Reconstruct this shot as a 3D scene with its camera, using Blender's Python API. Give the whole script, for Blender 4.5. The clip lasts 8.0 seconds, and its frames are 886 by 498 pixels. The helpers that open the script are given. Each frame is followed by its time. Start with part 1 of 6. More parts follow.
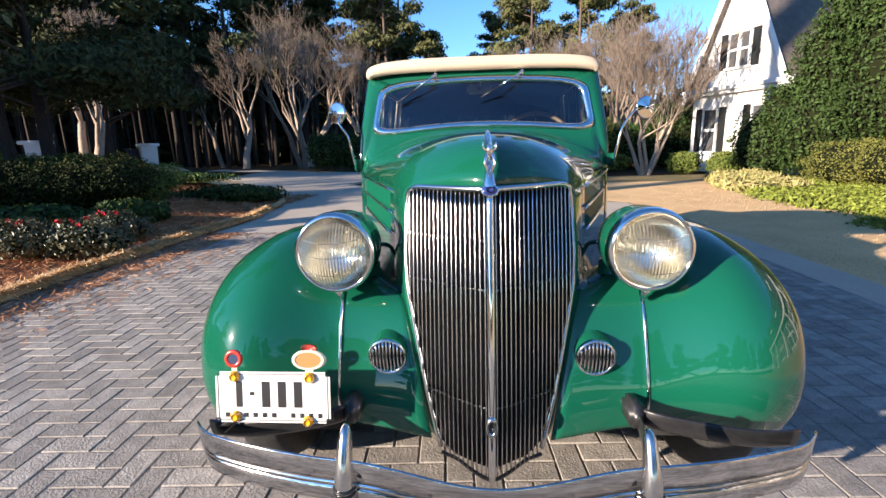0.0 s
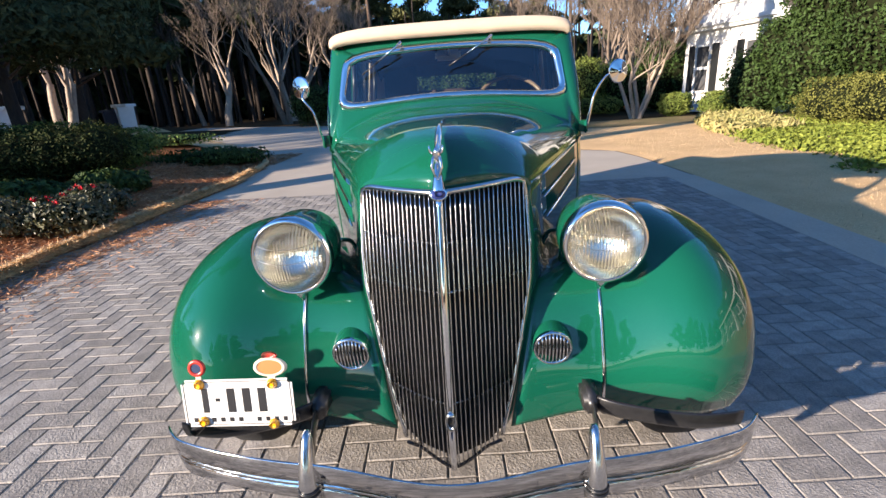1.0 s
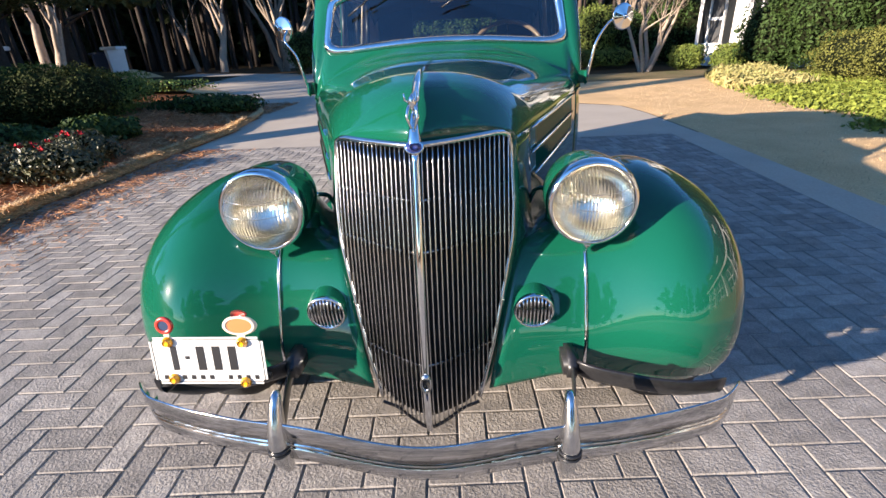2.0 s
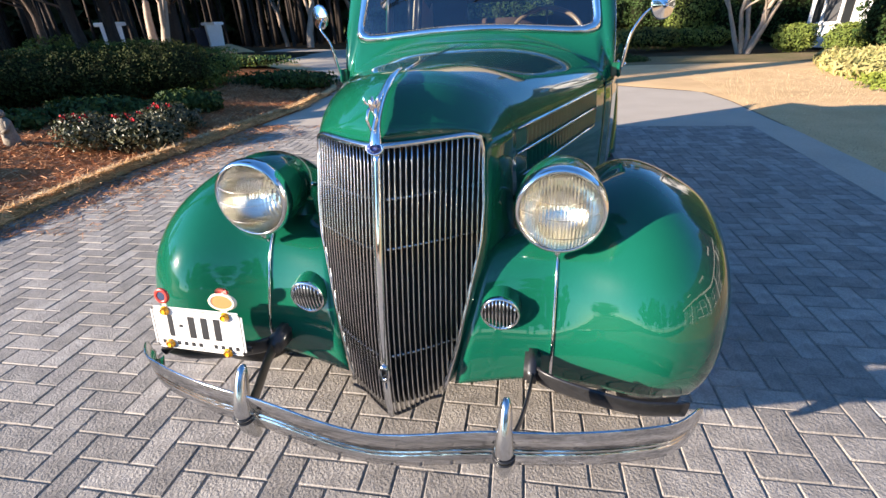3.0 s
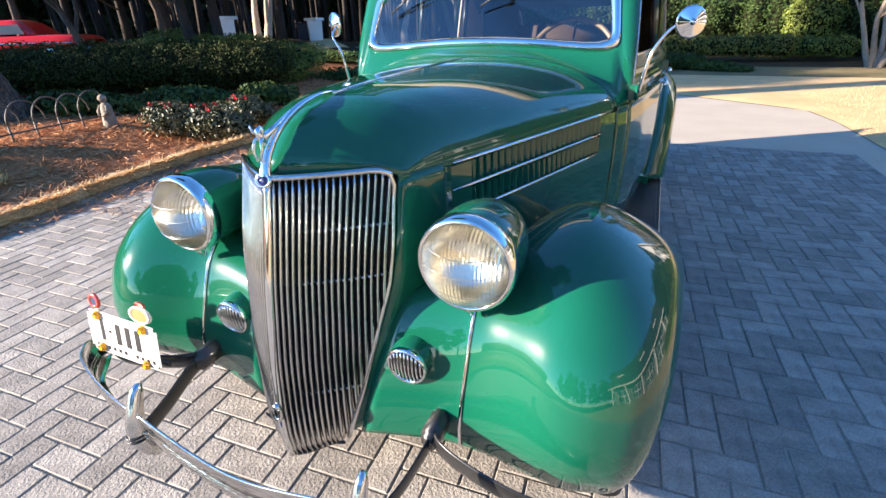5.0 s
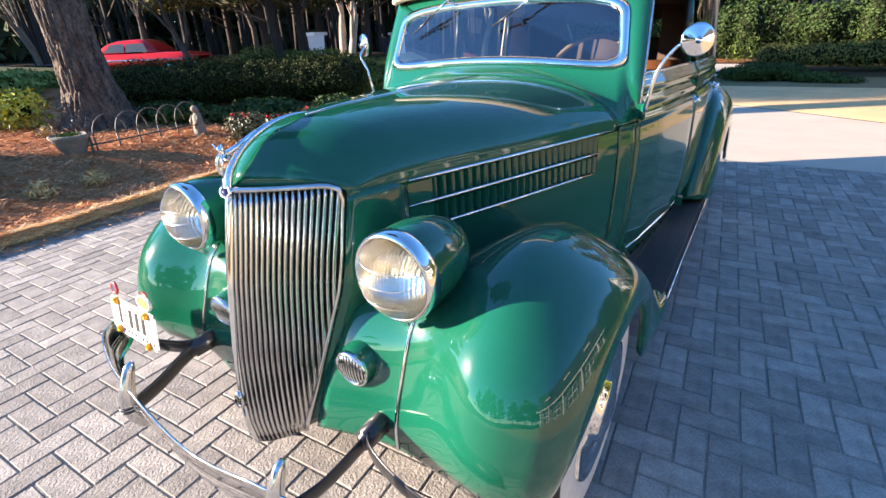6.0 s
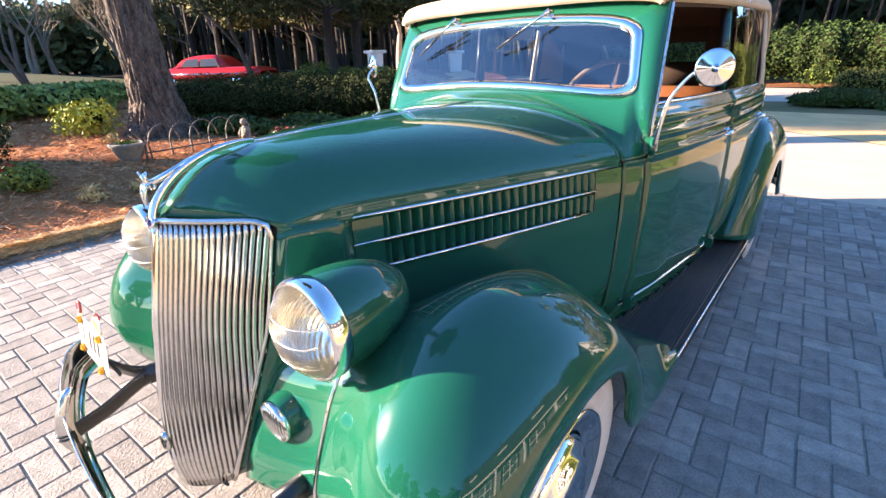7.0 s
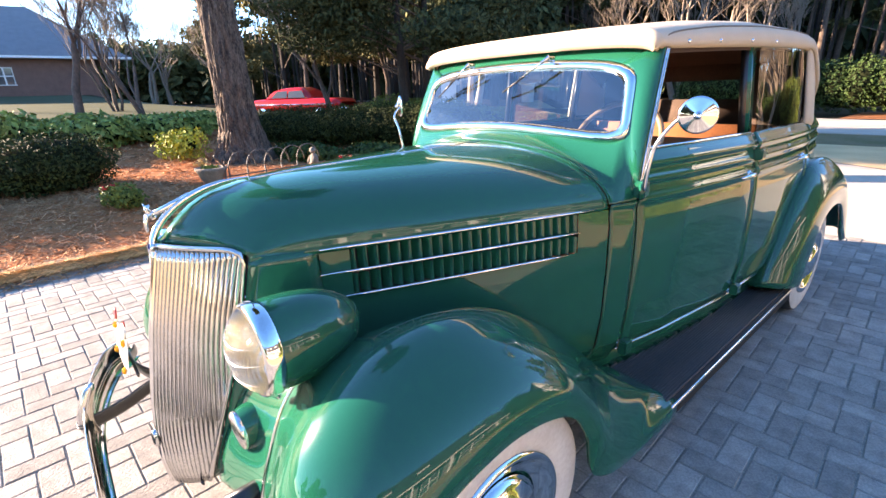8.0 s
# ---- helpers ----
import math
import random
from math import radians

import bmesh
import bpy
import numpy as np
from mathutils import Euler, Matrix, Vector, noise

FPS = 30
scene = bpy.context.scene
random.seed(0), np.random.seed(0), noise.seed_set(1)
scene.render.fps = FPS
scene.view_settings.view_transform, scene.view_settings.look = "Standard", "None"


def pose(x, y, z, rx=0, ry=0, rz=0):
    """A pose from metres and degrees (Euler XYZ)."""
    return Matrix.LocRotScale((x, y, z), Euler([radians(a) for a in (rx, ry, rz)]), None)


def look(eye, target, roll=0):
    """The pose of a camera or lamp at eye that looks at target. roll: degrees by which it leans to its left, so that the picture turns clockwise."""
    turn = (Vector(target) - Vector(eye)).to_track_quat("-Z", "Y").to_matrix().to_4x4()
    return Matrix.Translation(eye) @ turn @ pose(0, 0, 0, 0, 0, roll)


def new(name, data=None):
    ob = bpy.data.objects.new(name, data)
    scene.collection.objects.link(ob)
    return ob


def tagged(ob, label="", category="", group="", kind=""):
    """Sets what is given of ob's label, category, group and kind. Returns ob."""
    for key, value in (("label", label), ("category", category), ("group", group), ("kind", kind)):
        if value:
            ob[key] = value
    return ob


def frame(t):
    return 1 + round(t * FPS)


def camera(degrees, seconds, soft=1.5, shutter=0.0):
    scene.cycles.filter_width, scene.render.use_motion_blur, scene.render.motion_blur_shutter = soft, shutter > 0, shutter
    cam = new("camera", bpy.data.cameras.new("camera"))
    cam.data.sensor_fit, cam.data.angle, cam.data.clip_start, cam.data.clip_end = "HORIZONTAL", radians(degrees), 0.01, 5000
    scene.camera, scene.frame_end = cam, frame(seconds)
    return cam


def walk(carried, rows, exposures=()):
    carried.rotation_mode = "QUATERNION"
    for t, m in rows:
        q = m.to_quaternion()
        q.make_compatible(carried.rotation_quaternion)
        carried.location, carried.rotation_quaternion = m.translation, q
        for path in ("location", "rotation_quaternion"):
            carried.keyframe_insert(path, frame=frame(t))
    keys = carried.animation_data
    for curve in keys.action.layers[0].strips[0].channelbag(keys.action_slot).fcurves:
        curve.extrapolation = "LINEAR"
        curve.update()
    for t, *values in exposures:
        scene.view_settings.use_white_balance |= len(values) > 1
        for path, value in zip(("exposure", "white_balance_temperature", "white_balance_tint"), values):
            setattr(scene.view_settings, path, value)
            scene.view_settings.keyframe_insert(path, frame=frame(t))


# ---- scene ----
cam = camera(87.6, 8.0)
PATH = [
    (0, (-0.034, -1.326, 1.159), (-0.179, 0.623, 0.733), -1.5),
    (0.5, (0.052, -1.295, 1.26), (-0.067, 0.628, 0.724), -2.6),
    (1, (0.076, -1.284, 1.285), (-0.051, 0.608, 0.649), -3.8),
    (1.5, (0.075, -1.256, 1.283), (-0.021, 0.607, 0.56), -3.8),
    (2, (0.13, -1.218, 1.268), (-0.005, 0.602, 0.451), -2.9),
    (2.2, (0.185, -1.208, 1.275), (0.009, 0.596, 0.43), -2.6),
    (3.3, (0.447, -1.168, 1.324), (-0.05, 0.556, 0.44), -2.6),
    (3.5, (0.469, -1.144, 1.33), (-0.057, 0.573, 0.45), -2.3),
    (4, (0.542, -1.044, 1.342), (-0.032, 0.664, 0.475), -1.2),
    (4.5, (0.617, -0.958, 1.348), (-0.016, 0.723, 0.47), -1.0),
    (4.7, (0.659, -0.934, 1.346), (-0.006, 0.735, 0.467), -1.2),
    (5.8, (1.023, -0.847, 1.381), (0.052, 0.682, 0.534), -2.3),
    (6, (1.059, -0.802, 1.378), (0.039, 0.706, 0.548), -2.5),
    (6.5, (1.118, -0.638, 1.385), (0.009, 0.825, 0.593), -1.8),
    (7, (1.179, -0.518, 1.386), (-0.026, 0.885, 0.625), -1.7),
    (7.5, (1.302, -0.437, 1.407), (-0.026, 0.887, 0.713), -2.2),
    (8, (1.436, -0.356, 1.431), (-0.006, 0.87, 0.785), -1.9),
]
walk(cam, [(t, look(eye, target, roll)) for t, eye, target, roll in PATH],
     [(0.0, 1.4, 7200, 18), (2.0, 1.5, 7150, 18), (3.5, 1.78, 7150, 16), (4.7, 2.06, 7200, 16), (6.0, 2.28, 7450, 19), (8.0, 2.84, 8500, 25)])

# ---- light ----
SUN_EL, SUN_HEAD = 15.0, 35.0      # elevation; heading of the light's travel, degrees from +x towards +y
sun = new("sun", bpy.data.lights.new("sun", "SUN"))
sun.data.energy, sun.data.angle, sun.data.color = 5.0, radians(0.55), (1.0, 0.93, 0.82)
_el, _hd = radians(SUN_EL), radians(SUN_HEAD)
sun_way = Vector((math.cos(_hd) * math.cos(_el), math.sin(_hd) * math.cos(_el), -math.sin(_el)))
sun.matrix_world = look((0, 0, 30), Vector((0, 0, 30)) + sun_way)
world = bpy.data.worlds.new("sky")
scene.world = world
world.use_nodes = True
_wn, _wl = world.node_tree.nodes, world.node_tree.links
_sky = _wn.new("ShaderNodeTexSky")
_sky.sky_type, _sky.sun_disc = "NISHITA", False
_sky.sun_elevation, _sky.sun_rotation = _el, math.atan2(-sun_way.x, -sun_way.y)
_sky.air_density, _sky.dust_density, _sky.ozone_density = 1.0, 0.3, 4.0
_sky.altitude = 2200
_wn["Background"].inputs["Strength"].default_value = 0.15
_hue = _wn.new("ShaderNodeHueSaturation")
_hue.inputs["Saturation"].default_value = 1.14
_wl.new(_sky.outputs["Color"], _hue.inputs["Color"])
_wl.new(_hue.outputs["Color"], _wn["Background"].inputs["Color"])


# ---- materials ----
def material(name, base, rough=0.5, metal=0.0, second=None, scale=8.0, fine=80.0, mix=0.5, bump=0.0, bump_scale=60.0,
             coat=0.0, spec=0.5, per_object=0.0, per_island=0.0, rough_var=0.0, trans=0.0, ior=1.45, stretch=(1, 1, 1)):
    """A principled surface with variation at two scales, fine relief and optional per-piece tint."""
    m = bpy.data.materials.new(name)
    m.use_nodes = True
    n, l = m.node_tree.nodes, m.node_tree.links
    p = n["Principled BSDF"]
    p.inputs["Roughness"].default_value, p.inputs["Metallic"].default_value = rough, metal
    p.inputs["Coat Weight"].default_value, p.inputs["Coat Roughness"].default_value = coat, 0.02
    p.inputs["Specular IOR Level"].default_value = spec
    p.inputs["Transmission Weight"].default_value, p.inputs["IOR"].default_value = trans, ior
    p.inputs["Base Color"].default_value = (*base, 1)
    tc = n.new("ShaderNodeTexCoord")
    mp = n.new("ShaderNodeMapping")
    mp.inputs["Scale"].default_value = stretch
    l.new(tc.outputs["Object"], mp.inputs["Vector"])
    col = None
    if second:
        a, b = n.new("ShaderNodeTexNoise"), n.new("ShaderNodeTexNoise")
        a.inputs["Scale"].default_value, b.inputs["Scale"].default_value = scale, fine
        a.inputs["Detail"].default_value, b.inputs["Detail"].default_value = 5, 3
        l.new(mp.outputs[0], a.inputs["Vector"]), l.new(mp.outputs[0], b.inputs["Vector"])
        av = n.new("ShaderNodeMath")
        av.operation = "ADD"
        l.new(a.outputs["Fac"], av.inputs[0]), l.new(b.outputs["Fac"], av.inputs[1])
        rp = n.new("ShaderNodeMapRange")
        rp.inputs["From Min"].default_value, rp.inputs["From Max"].default_value = 0.75, 1.25
        rp.inputs["To Max"].default_value = 1.0
        l.new(av.outputs[0], rp.inputs["Value"])
        mx = n.new("ShaderNodeMix")
        mx.data_type = "RGBA"
        mx.inputs["A"].default_value, mx.inputs["B"].default_value = (*base, 1), (*second, 1)
        l.new(rp.outputs[0], mx.inputs["Factor"])
        col = mx.outputs["Result"]
        if rough_var:
            rr = n.new("ShaderNodeMapRange")
            rr.inputs["To Min"].default_value, rr.inputs["To Max"].default_value = rough - rough_var, rough + rough_var
            l.new(b.outputs["Fac"], rr.inputs["Value"])
            l.new(rr.outputs[0], p.inputs["Roughness"])
    if per_object or per_island:
        src = n.new("ShaderNodeObjectInfo").outputs["Random"] if per_object else n.new("ShaderNodeNewGeometry").outputs["Random Per Island"]
        amt = per_object or per_island
        vr = n.new("ShaderNodeMapRange")
        vr.inputs["To Min"].default_value, vr.inputs["To Max"].default_value = 1 - amt, 1 + amt
        l.new(src, vr.inputs["Value"])
        hs = n.new("ShaderNodeHueSaturation")
        hs.inputs["Color"].default_value = (*base, 1)
        if col:
            l.new(col, hs.inputs["Color"])
        l.new(vr.outputs[0], hs.inputs["Value"])
        col = hs.outputs["Color"]
    if col:
        l.new(col, p.inputs["Base Color"])
    if bump:
        t = n.new("ShaderNodeTexNoise")
        t.inputs["Scale"].default_value, t.inputs["Detail"].default_value = bump_scale, 4
        l.new(mp.outputs[0], t.inputs["Vector"])
        bp = n.new("ShaderNodeBump")
        bp.inputs["Strength"].default_value, bp.inputs["Distance"].default_value = bump, 0.01
        l.new(t.outputs["Fac"], bp.inputs["Height"])
        l.new(bp.outputs[0], p.inputs["Normal"])
    return m


PAINT = material("green_lacquer", (0.0005, 0.080, 0.045), 0.25, second=(0.0007, 0.087, 0.049), scale=3, fine=400, coat=1.0, spec=0.03)
PAINT.node_tree.nodes["Principled BSDF"].inputs["Coat IOR"].default_value = 1.52
PAINT.node_tree.nodes["Principled BSDF"].inputs["Coat Roughness"].default_value = 0.03
CHROME = material("chrome", (0.80, 0.80, 0.79), 0.07, 1.0, second=(0.72, 0.72, 0.71), scale=15, fine=120, rough_var=0.05)
CHROME_WORN = material("worn_chrome", (0.76, 0.75, 0.74), 0.09, 1.0, second=(0.36, 0.355, 0.35), scale=40, fine=260, rough_var=0.05, bump=0.07, bump_scale=120, stretch=(0.05, 1, 1))
BLACK = material("black_enamel", (0.012, 0.012, 0.013), 0.35, second=(0.02, 0.02, 0.02), scale=12, coat=0.3)
# near-black for gaps, grooves and recesses, with their shade in the colour
DARK = material("recess_shade", (0.012, 0.012, 0.012), 0.8, second=(0.022, 0.02, 0.018), scale=14)
RUBBER = material("tyre_rubber", (0.012, 0.012, 0.012), 0.75, second=(0.03, 0.029, 0.028), scale=20, bump=0.15, bump_scale=80)
WHITEWALL = material("whitewall_rubber", (0.62, 0.59, 0.53), 0.6, second=(0.52, 0.48, 0.42), scale=12, bump=0.03)
CANVAS = material("tan_canvas", (0.56, 0.46, 0.34), 0.85, second=(0.50, 0.40, 0.29), scale=5, fine=300, bump=0.15, bump_scale=350)
LEATHER = material("brown_leather", (0.30, 0.11, 0.045), 0.5, second=(0.22, 0.08, 0.035), scale=9, bump=0.1, bump_scale=120)
PLATE = material("plate_enamel", (0.74, 0.73, 0.69), 0.35, second=(0.66, 0.65, 0.61), scale=14, fine=90)
INK = material("plate_ink", (0.02, 0.02, 0.022), 0.4)
AMBER = material("amber_reflector", (0.85, 0.36, 0.01), 0.15, coat=0.6)
RED = material("red_enamel", (0.45, 0.04, 0.025), 0.3, second=(0.4, 0.03, 0.02), coat=0.5)
CREAM = material("cream_enamel", (0.66, 0.58, 0.44), 0.35, coat=0.4)
ORANGE = material("orange_enamel", (0.55, 0.20, 0.07), 0.35, coat=0.4)
MATRUB = material("ribbed_rubber", (0.050, 0.045, 0.044), 0.5, second=(0.065, 0.055, 0.05), scale=15, bump=0.05)
GRILLE_BAR = material("grille_plating", (0.66, 0.66, 0.655), 0.18, 1.0, second=(0.54, 0.54, 0.53), scale=15, fine=120, rough_var=0.05)
REFLECTOR = material("lamp_reflector", (0.94, 0.92, 0.87), 0.17, 1.0, second=(0.8, 0.76, 0.62), scale=6)


def glass(name, tint=(1, 1, 1), rough=0.0, clear=0.85, ior=1.45):
    """Thin pane: mostly clear, with a mirror-like gloss that grows at grazing angles."""
    m = bpy.data.materials.new(name)
    m.use_nodes = True
    n, l = m.node_tree.nodes, m.node_tree.links
    n.remove(n["Principled BSDF"])
    tr, gl, mx, fr = n.new("ShaderNodeBsdfTransparent"), n.new("ShaderNodeBsdfGlossy"), n.new("ShaderNodeMixShader"), n.new("ShaderNodeFresnel")
    tr.inputs["Color"].default_value, gl.inputs["Roughness"].default_value = (*tint, 1), rough
    fr.inputs["IOR"].default_value = ior
    l.new(fr.outputs[0], mx.inputs[0]), l.new(tr.outputs[0], mx.inputs[1]), l.new(gl.outputs[0], mx.inputs[2])
    l.new(mx.outputs[0], n["Material Output"].inputs["Surface"])
    return m


GLASS = glass("window_glass", (0.62, 0.68, 0.66), ior=2.2)


# ---- mesh helpers ----
def finish(name, bm, mat, parent=None, label="", smooth=True, kind=""):
    me = bpy.data.meshes.new(name)
    bm.to_mesh(me)
    bm.free()
    if smooth:
        me.polygons.foreach_set("use_smooth", [True] * len(me.polygons))
    if mat:
        for one in (mat if isinstance(mat, (list, tuple)) else (mat,)):
            me.materials.append(one)
    ob = new(name, me)
    if parent:
        ob.parent = parent
    return tagged(ob, label=label, kind=kind)


def part(name, bm, mat, parent, label="", smooth=True):
    return finish(name, bm, mat, parent, label, smooth)


def raw(name, verts, faces, mat, parent=None, label="", smooth=False, kind=""):
    me = bpy.data.meshes.new(name)
    me.from_pydata(verts, [], faces)
    if smooth:
        me.polygons.foreach_set("use_smooth", [True] * len(me.polygons))
    for one in (mat if isinstance(mat, (list, tuple)) else (mat,)):
        me.materials.append(one)
    ob = new(name, me)
    if parent:
        ob.parent = parent
    return tagged(ob, label=label, kind=kind)


def empty(name, place=(0, 0, 0)):
    ob = new(name)
    ob.location = place
    return ob


def crom(a, m, closed=False):
    """Catmull-Rom resampling of control points (first axis) to m samples."""
    a = np.asarray(a, float)
    n = len(a)
    t = np.linspace(0, n if closed else n - 1, m, endpoint=not closed)
    i = np.minimum(np.floor(t).astype(int), n - 1 if closed else n - 2)
    f = (t - i).reshape((-1,) + (1,) * (a.ndim - 1))
    if closed:
        p0, p1, p2, p3 = a[(i - 1) % n], a[i % n], a[(i + 1) % n], a[(i + 2) % n]
    else:
        first, last = 2 * a[0] - a[1], 2 * a[-1] - a[-2]
        e = np.concatenate([first[None], a, last[None]])
        p0, p1, p2, p3 = e[i], e[i + 1], e[i + 2], e[i + 3]
    return 0.5 * (2 * p1 + (p2 - p0) * f + (2 * p0 - 5 * p1 + 4 * p2 - p3) * f ** 2 + (3 * p1 - p0 - 3 * p2 + p3) * f ** 3)


def grid_bm(g, close_u=False, close_v=False):
    """A bmesh from a grid of points [u, v, 3]."""
    bm = bmesh.new()
    nu, nv = g.shape[:2]
    vs = [[bm.verts.new(g[i, j]) for j in range(nv)] for i in range(nu)]
    for i in range(nu if close_u else nu - 1):
        for j in range(nv if close_v else nv - 1):
            q = (vs[i][j], vs[(i + 1) % nu][j], vs[(i + 1) % nu][(j + 1) % nv], vs[i][(j + 1) % nv])
            bm.faces.new(q)
    return bm


def thick(ob, d, off=0.0):
    md = ob.modifiers.new("thick", "SOLIDIFY")
    md.thickness, md.offset = d, off
    return ob


def box(bm, x0, x1, y0, y1, z0, z1, bevel=0.0, m=None):
    r = bmesh.ops.create_cube(bm, size=1, matrix=Matrix.Translation(((x0 + x1) / 2, (y0 + y1) / 2, (z0 + z1) / 2)) @ Matrix.Diagonal((x1 - x0, y1 - y0, z1 - z0, 1)))
    vs = r["verts"]
    if bevel:
        es = list({e for v in vs for e in v.link_edges})
        out = bmesh.ops.bevel(bm, geom=es, offset=bevel, segments=2, affect="EDGES")
        vs = list({v for f in out["faces"] for v in f.verts} | {v for v in vs if v.is_valid})
    if m:
        bmesh.ops.transform(bm, matrix=m, verts=[v for v in vs if v.is_valid])
    return bm


def tube(bm, pts, radii, seg=8, cap=True):
    """A tapered tube through pts with elliptic radii (one number or a pair across and up)."""
    pts = [Vector(p) for p in pts]
    rings, side = [], None
    for k, p in enumerate(pts):
        d = (pts[min(k + 1, len(pts) - 1)] - pts[max(k - 1, 0)]).normalized()
        if side is None:
            side = d.cross(Vector((0, 0, 1)))
            if side.length < 1e-3:
                side = Vector((1, 0, 0))
        side = (side - d * side.dot(d)).normalized()
        up = side.cross(d)
        r = radii[k] if isinstance(radii, list) else radii
        ra, rb = r if hasattr(r, "__len__") else (r, r)
        rings.append([bm.verts.new(p + side * ra * math.cos(2 * math.pi * j / seg) + up * rb * math.sin(2 * math.pi * j / seg)) for j in range(seg)])
    for a, b in zip(rings, rings[1:]):
        for j in range(seg):
            bm.faces.new((a[j], a[(j + 1) % seg], b[(j + 1) % seg], b[j]))
    if cap:
        bm.faces.new(rings[0][::-1]), bm.faces.new(rings[-1])
    return bm


def lathe(bm, prof, seg=32, m=None, start=0.0, sweep=2 * math.pi):
    """Revolves (radius, height) pairs about the local z axis, then applies m."""
    closed = abs(sweep - 2 * math.pi) < 1e-6
    cnt = seg if closed else seg + 1
    rings = []
    for r, h in prof:
        if r < 1e-6:
            rings.append([bm.verts.new((m or Matrix()) @ Vector((0, 0, h)))])
        else:
            rings.append([bm.verts.new((m or Matrix()) @ Vector((r * math.cos(start + sweep * j / seg), r * math.sin(start + sweep * j / seg), h))) for j in range(cnt)])
    for a, b in zip(rings, rings[1:]):
        for j in range(seg):
            k = (j + 1) % cnt
            if len(a) == 1 and len(b) > 1:
                bm.faces.new((a[0], b[j], b[k]))
            elif len(b) == 1 and len(a) > 1:
                bm.faces.new((a[j], a[k], b[0]))
            elif len(a) > 1:
                bm.faces.new((a[j], a[k], b[k], b[j]))
    return bm


FORWARD = Matrix.Rotation(radians(90), 4, "X")     # local z to -y: out of the car's front


# ---- the green car ----
car = tagged(empty("vintage_car", (0, -0.004, 0.008)), "dark green vintage four-door convertible with tan canvas roof and chrome grille", "car")
lerp = np.interp


def hood_half(y):
    return lerp(y, (-0.16, 0.0, 0.15, 0.5, 1.1, 1.25), (0.229, 0.233, 0.292, 0.415, 0.612, 0.655))


def hood_crown(y):
    return lerp(y, (-0.16, -0.125, -0.08, -0.02, 0.08, 0.25, 0.5, 1.1, 1.3), (1.048, 1.092, 1.134, 1.166, 1.187, 1.198, 1.204, 1.214, 1.220))


def hood_part(name, y0, y1, lower, nu=36, nv=41, vee=0.0):
    """Crowned sheet over the engine from y0 to y1, its front edge swept to a prow by vee, its sides down to lower."""
    g = np.zeros((nu, nv, 3))
    for i in range(nu):
        u = i / (nu - 1)
        for j in range(nv):
            a = -1 + 2 * j / (nv - 1)
            across = math.sin(min(1.0, abs(a) / 0.86) * math.pi / 2) ** 0.86
            front = y0 + vee * (1 - across ** 1.25)
            y = front + (y1 - front) * u
            w, zc, zs = hood_half(y), hood_crown(y if not vee else max(y, y0 - 0.16 + 0.0)), 1.03
            if vee:
                zc = hood_crown(-0.155 + (y1 + 0.155) * u ** 1.0 if u < 1 else y1)
            top = 0.86
            if abs(a) < top:
                q = a / top
                ang = abs(q) * math.pi / 2
                x = math.copysign(w * math.sin(ang) ** 0.86, q) if q else 0.0
                z = zs + (zc - zs) * math.cos(ang) ** 1.12
            else:
                k = (abs(a) - top) / (1 - top)
                x, z = math.copysign(w + 0.004 * math.sin(k * math.pi), a), zs + (lower - zs) * k
            g[i, j] = (x, y, z)
    return grid_bm(g)


thick(part("hood", hood_part("hood", 0.0, 1.105, 1.012, 44, 61, vee=-0.155), PAINT, car, "crowned hood with a creased prow"), 0.004)


# side of the engine bay, with an opening for the louvres
def bay_x(y, z):
    f = min(1.0, max(0.0, (1.09 - y) / 0.6))
    back = lerp(z, (0.36, 0.44, 0.60, 0.80, 0.95, 1.02), (-0.055, -0.012, 0.010, 0.014, 0.011, 0.005))
    return hood_half(y) + f * lerp(z, (0.55, 0.75, 0.9, 1.02), (0.022, 0.012, 0.004, 0.0)) + (1 - f) * back


def pierced_panel(s, ys, zs, hole):
    """Side sheet with the faces inside hole (y0, y1, z0, z1) left out."""
    g = np.array([[(s * bay_x(y, z), y, z) for z in zs] for y in ys])
    bm = grid_bm(g)
    out = [f for f in bm.faces if hole[0] < f.calc_center_median().y < hole[1] and hole[2] < f.calc_center_median().z < hole[3]]
    bmesh.ops.delete(bm, geom=out, context="FACES")
    return bm


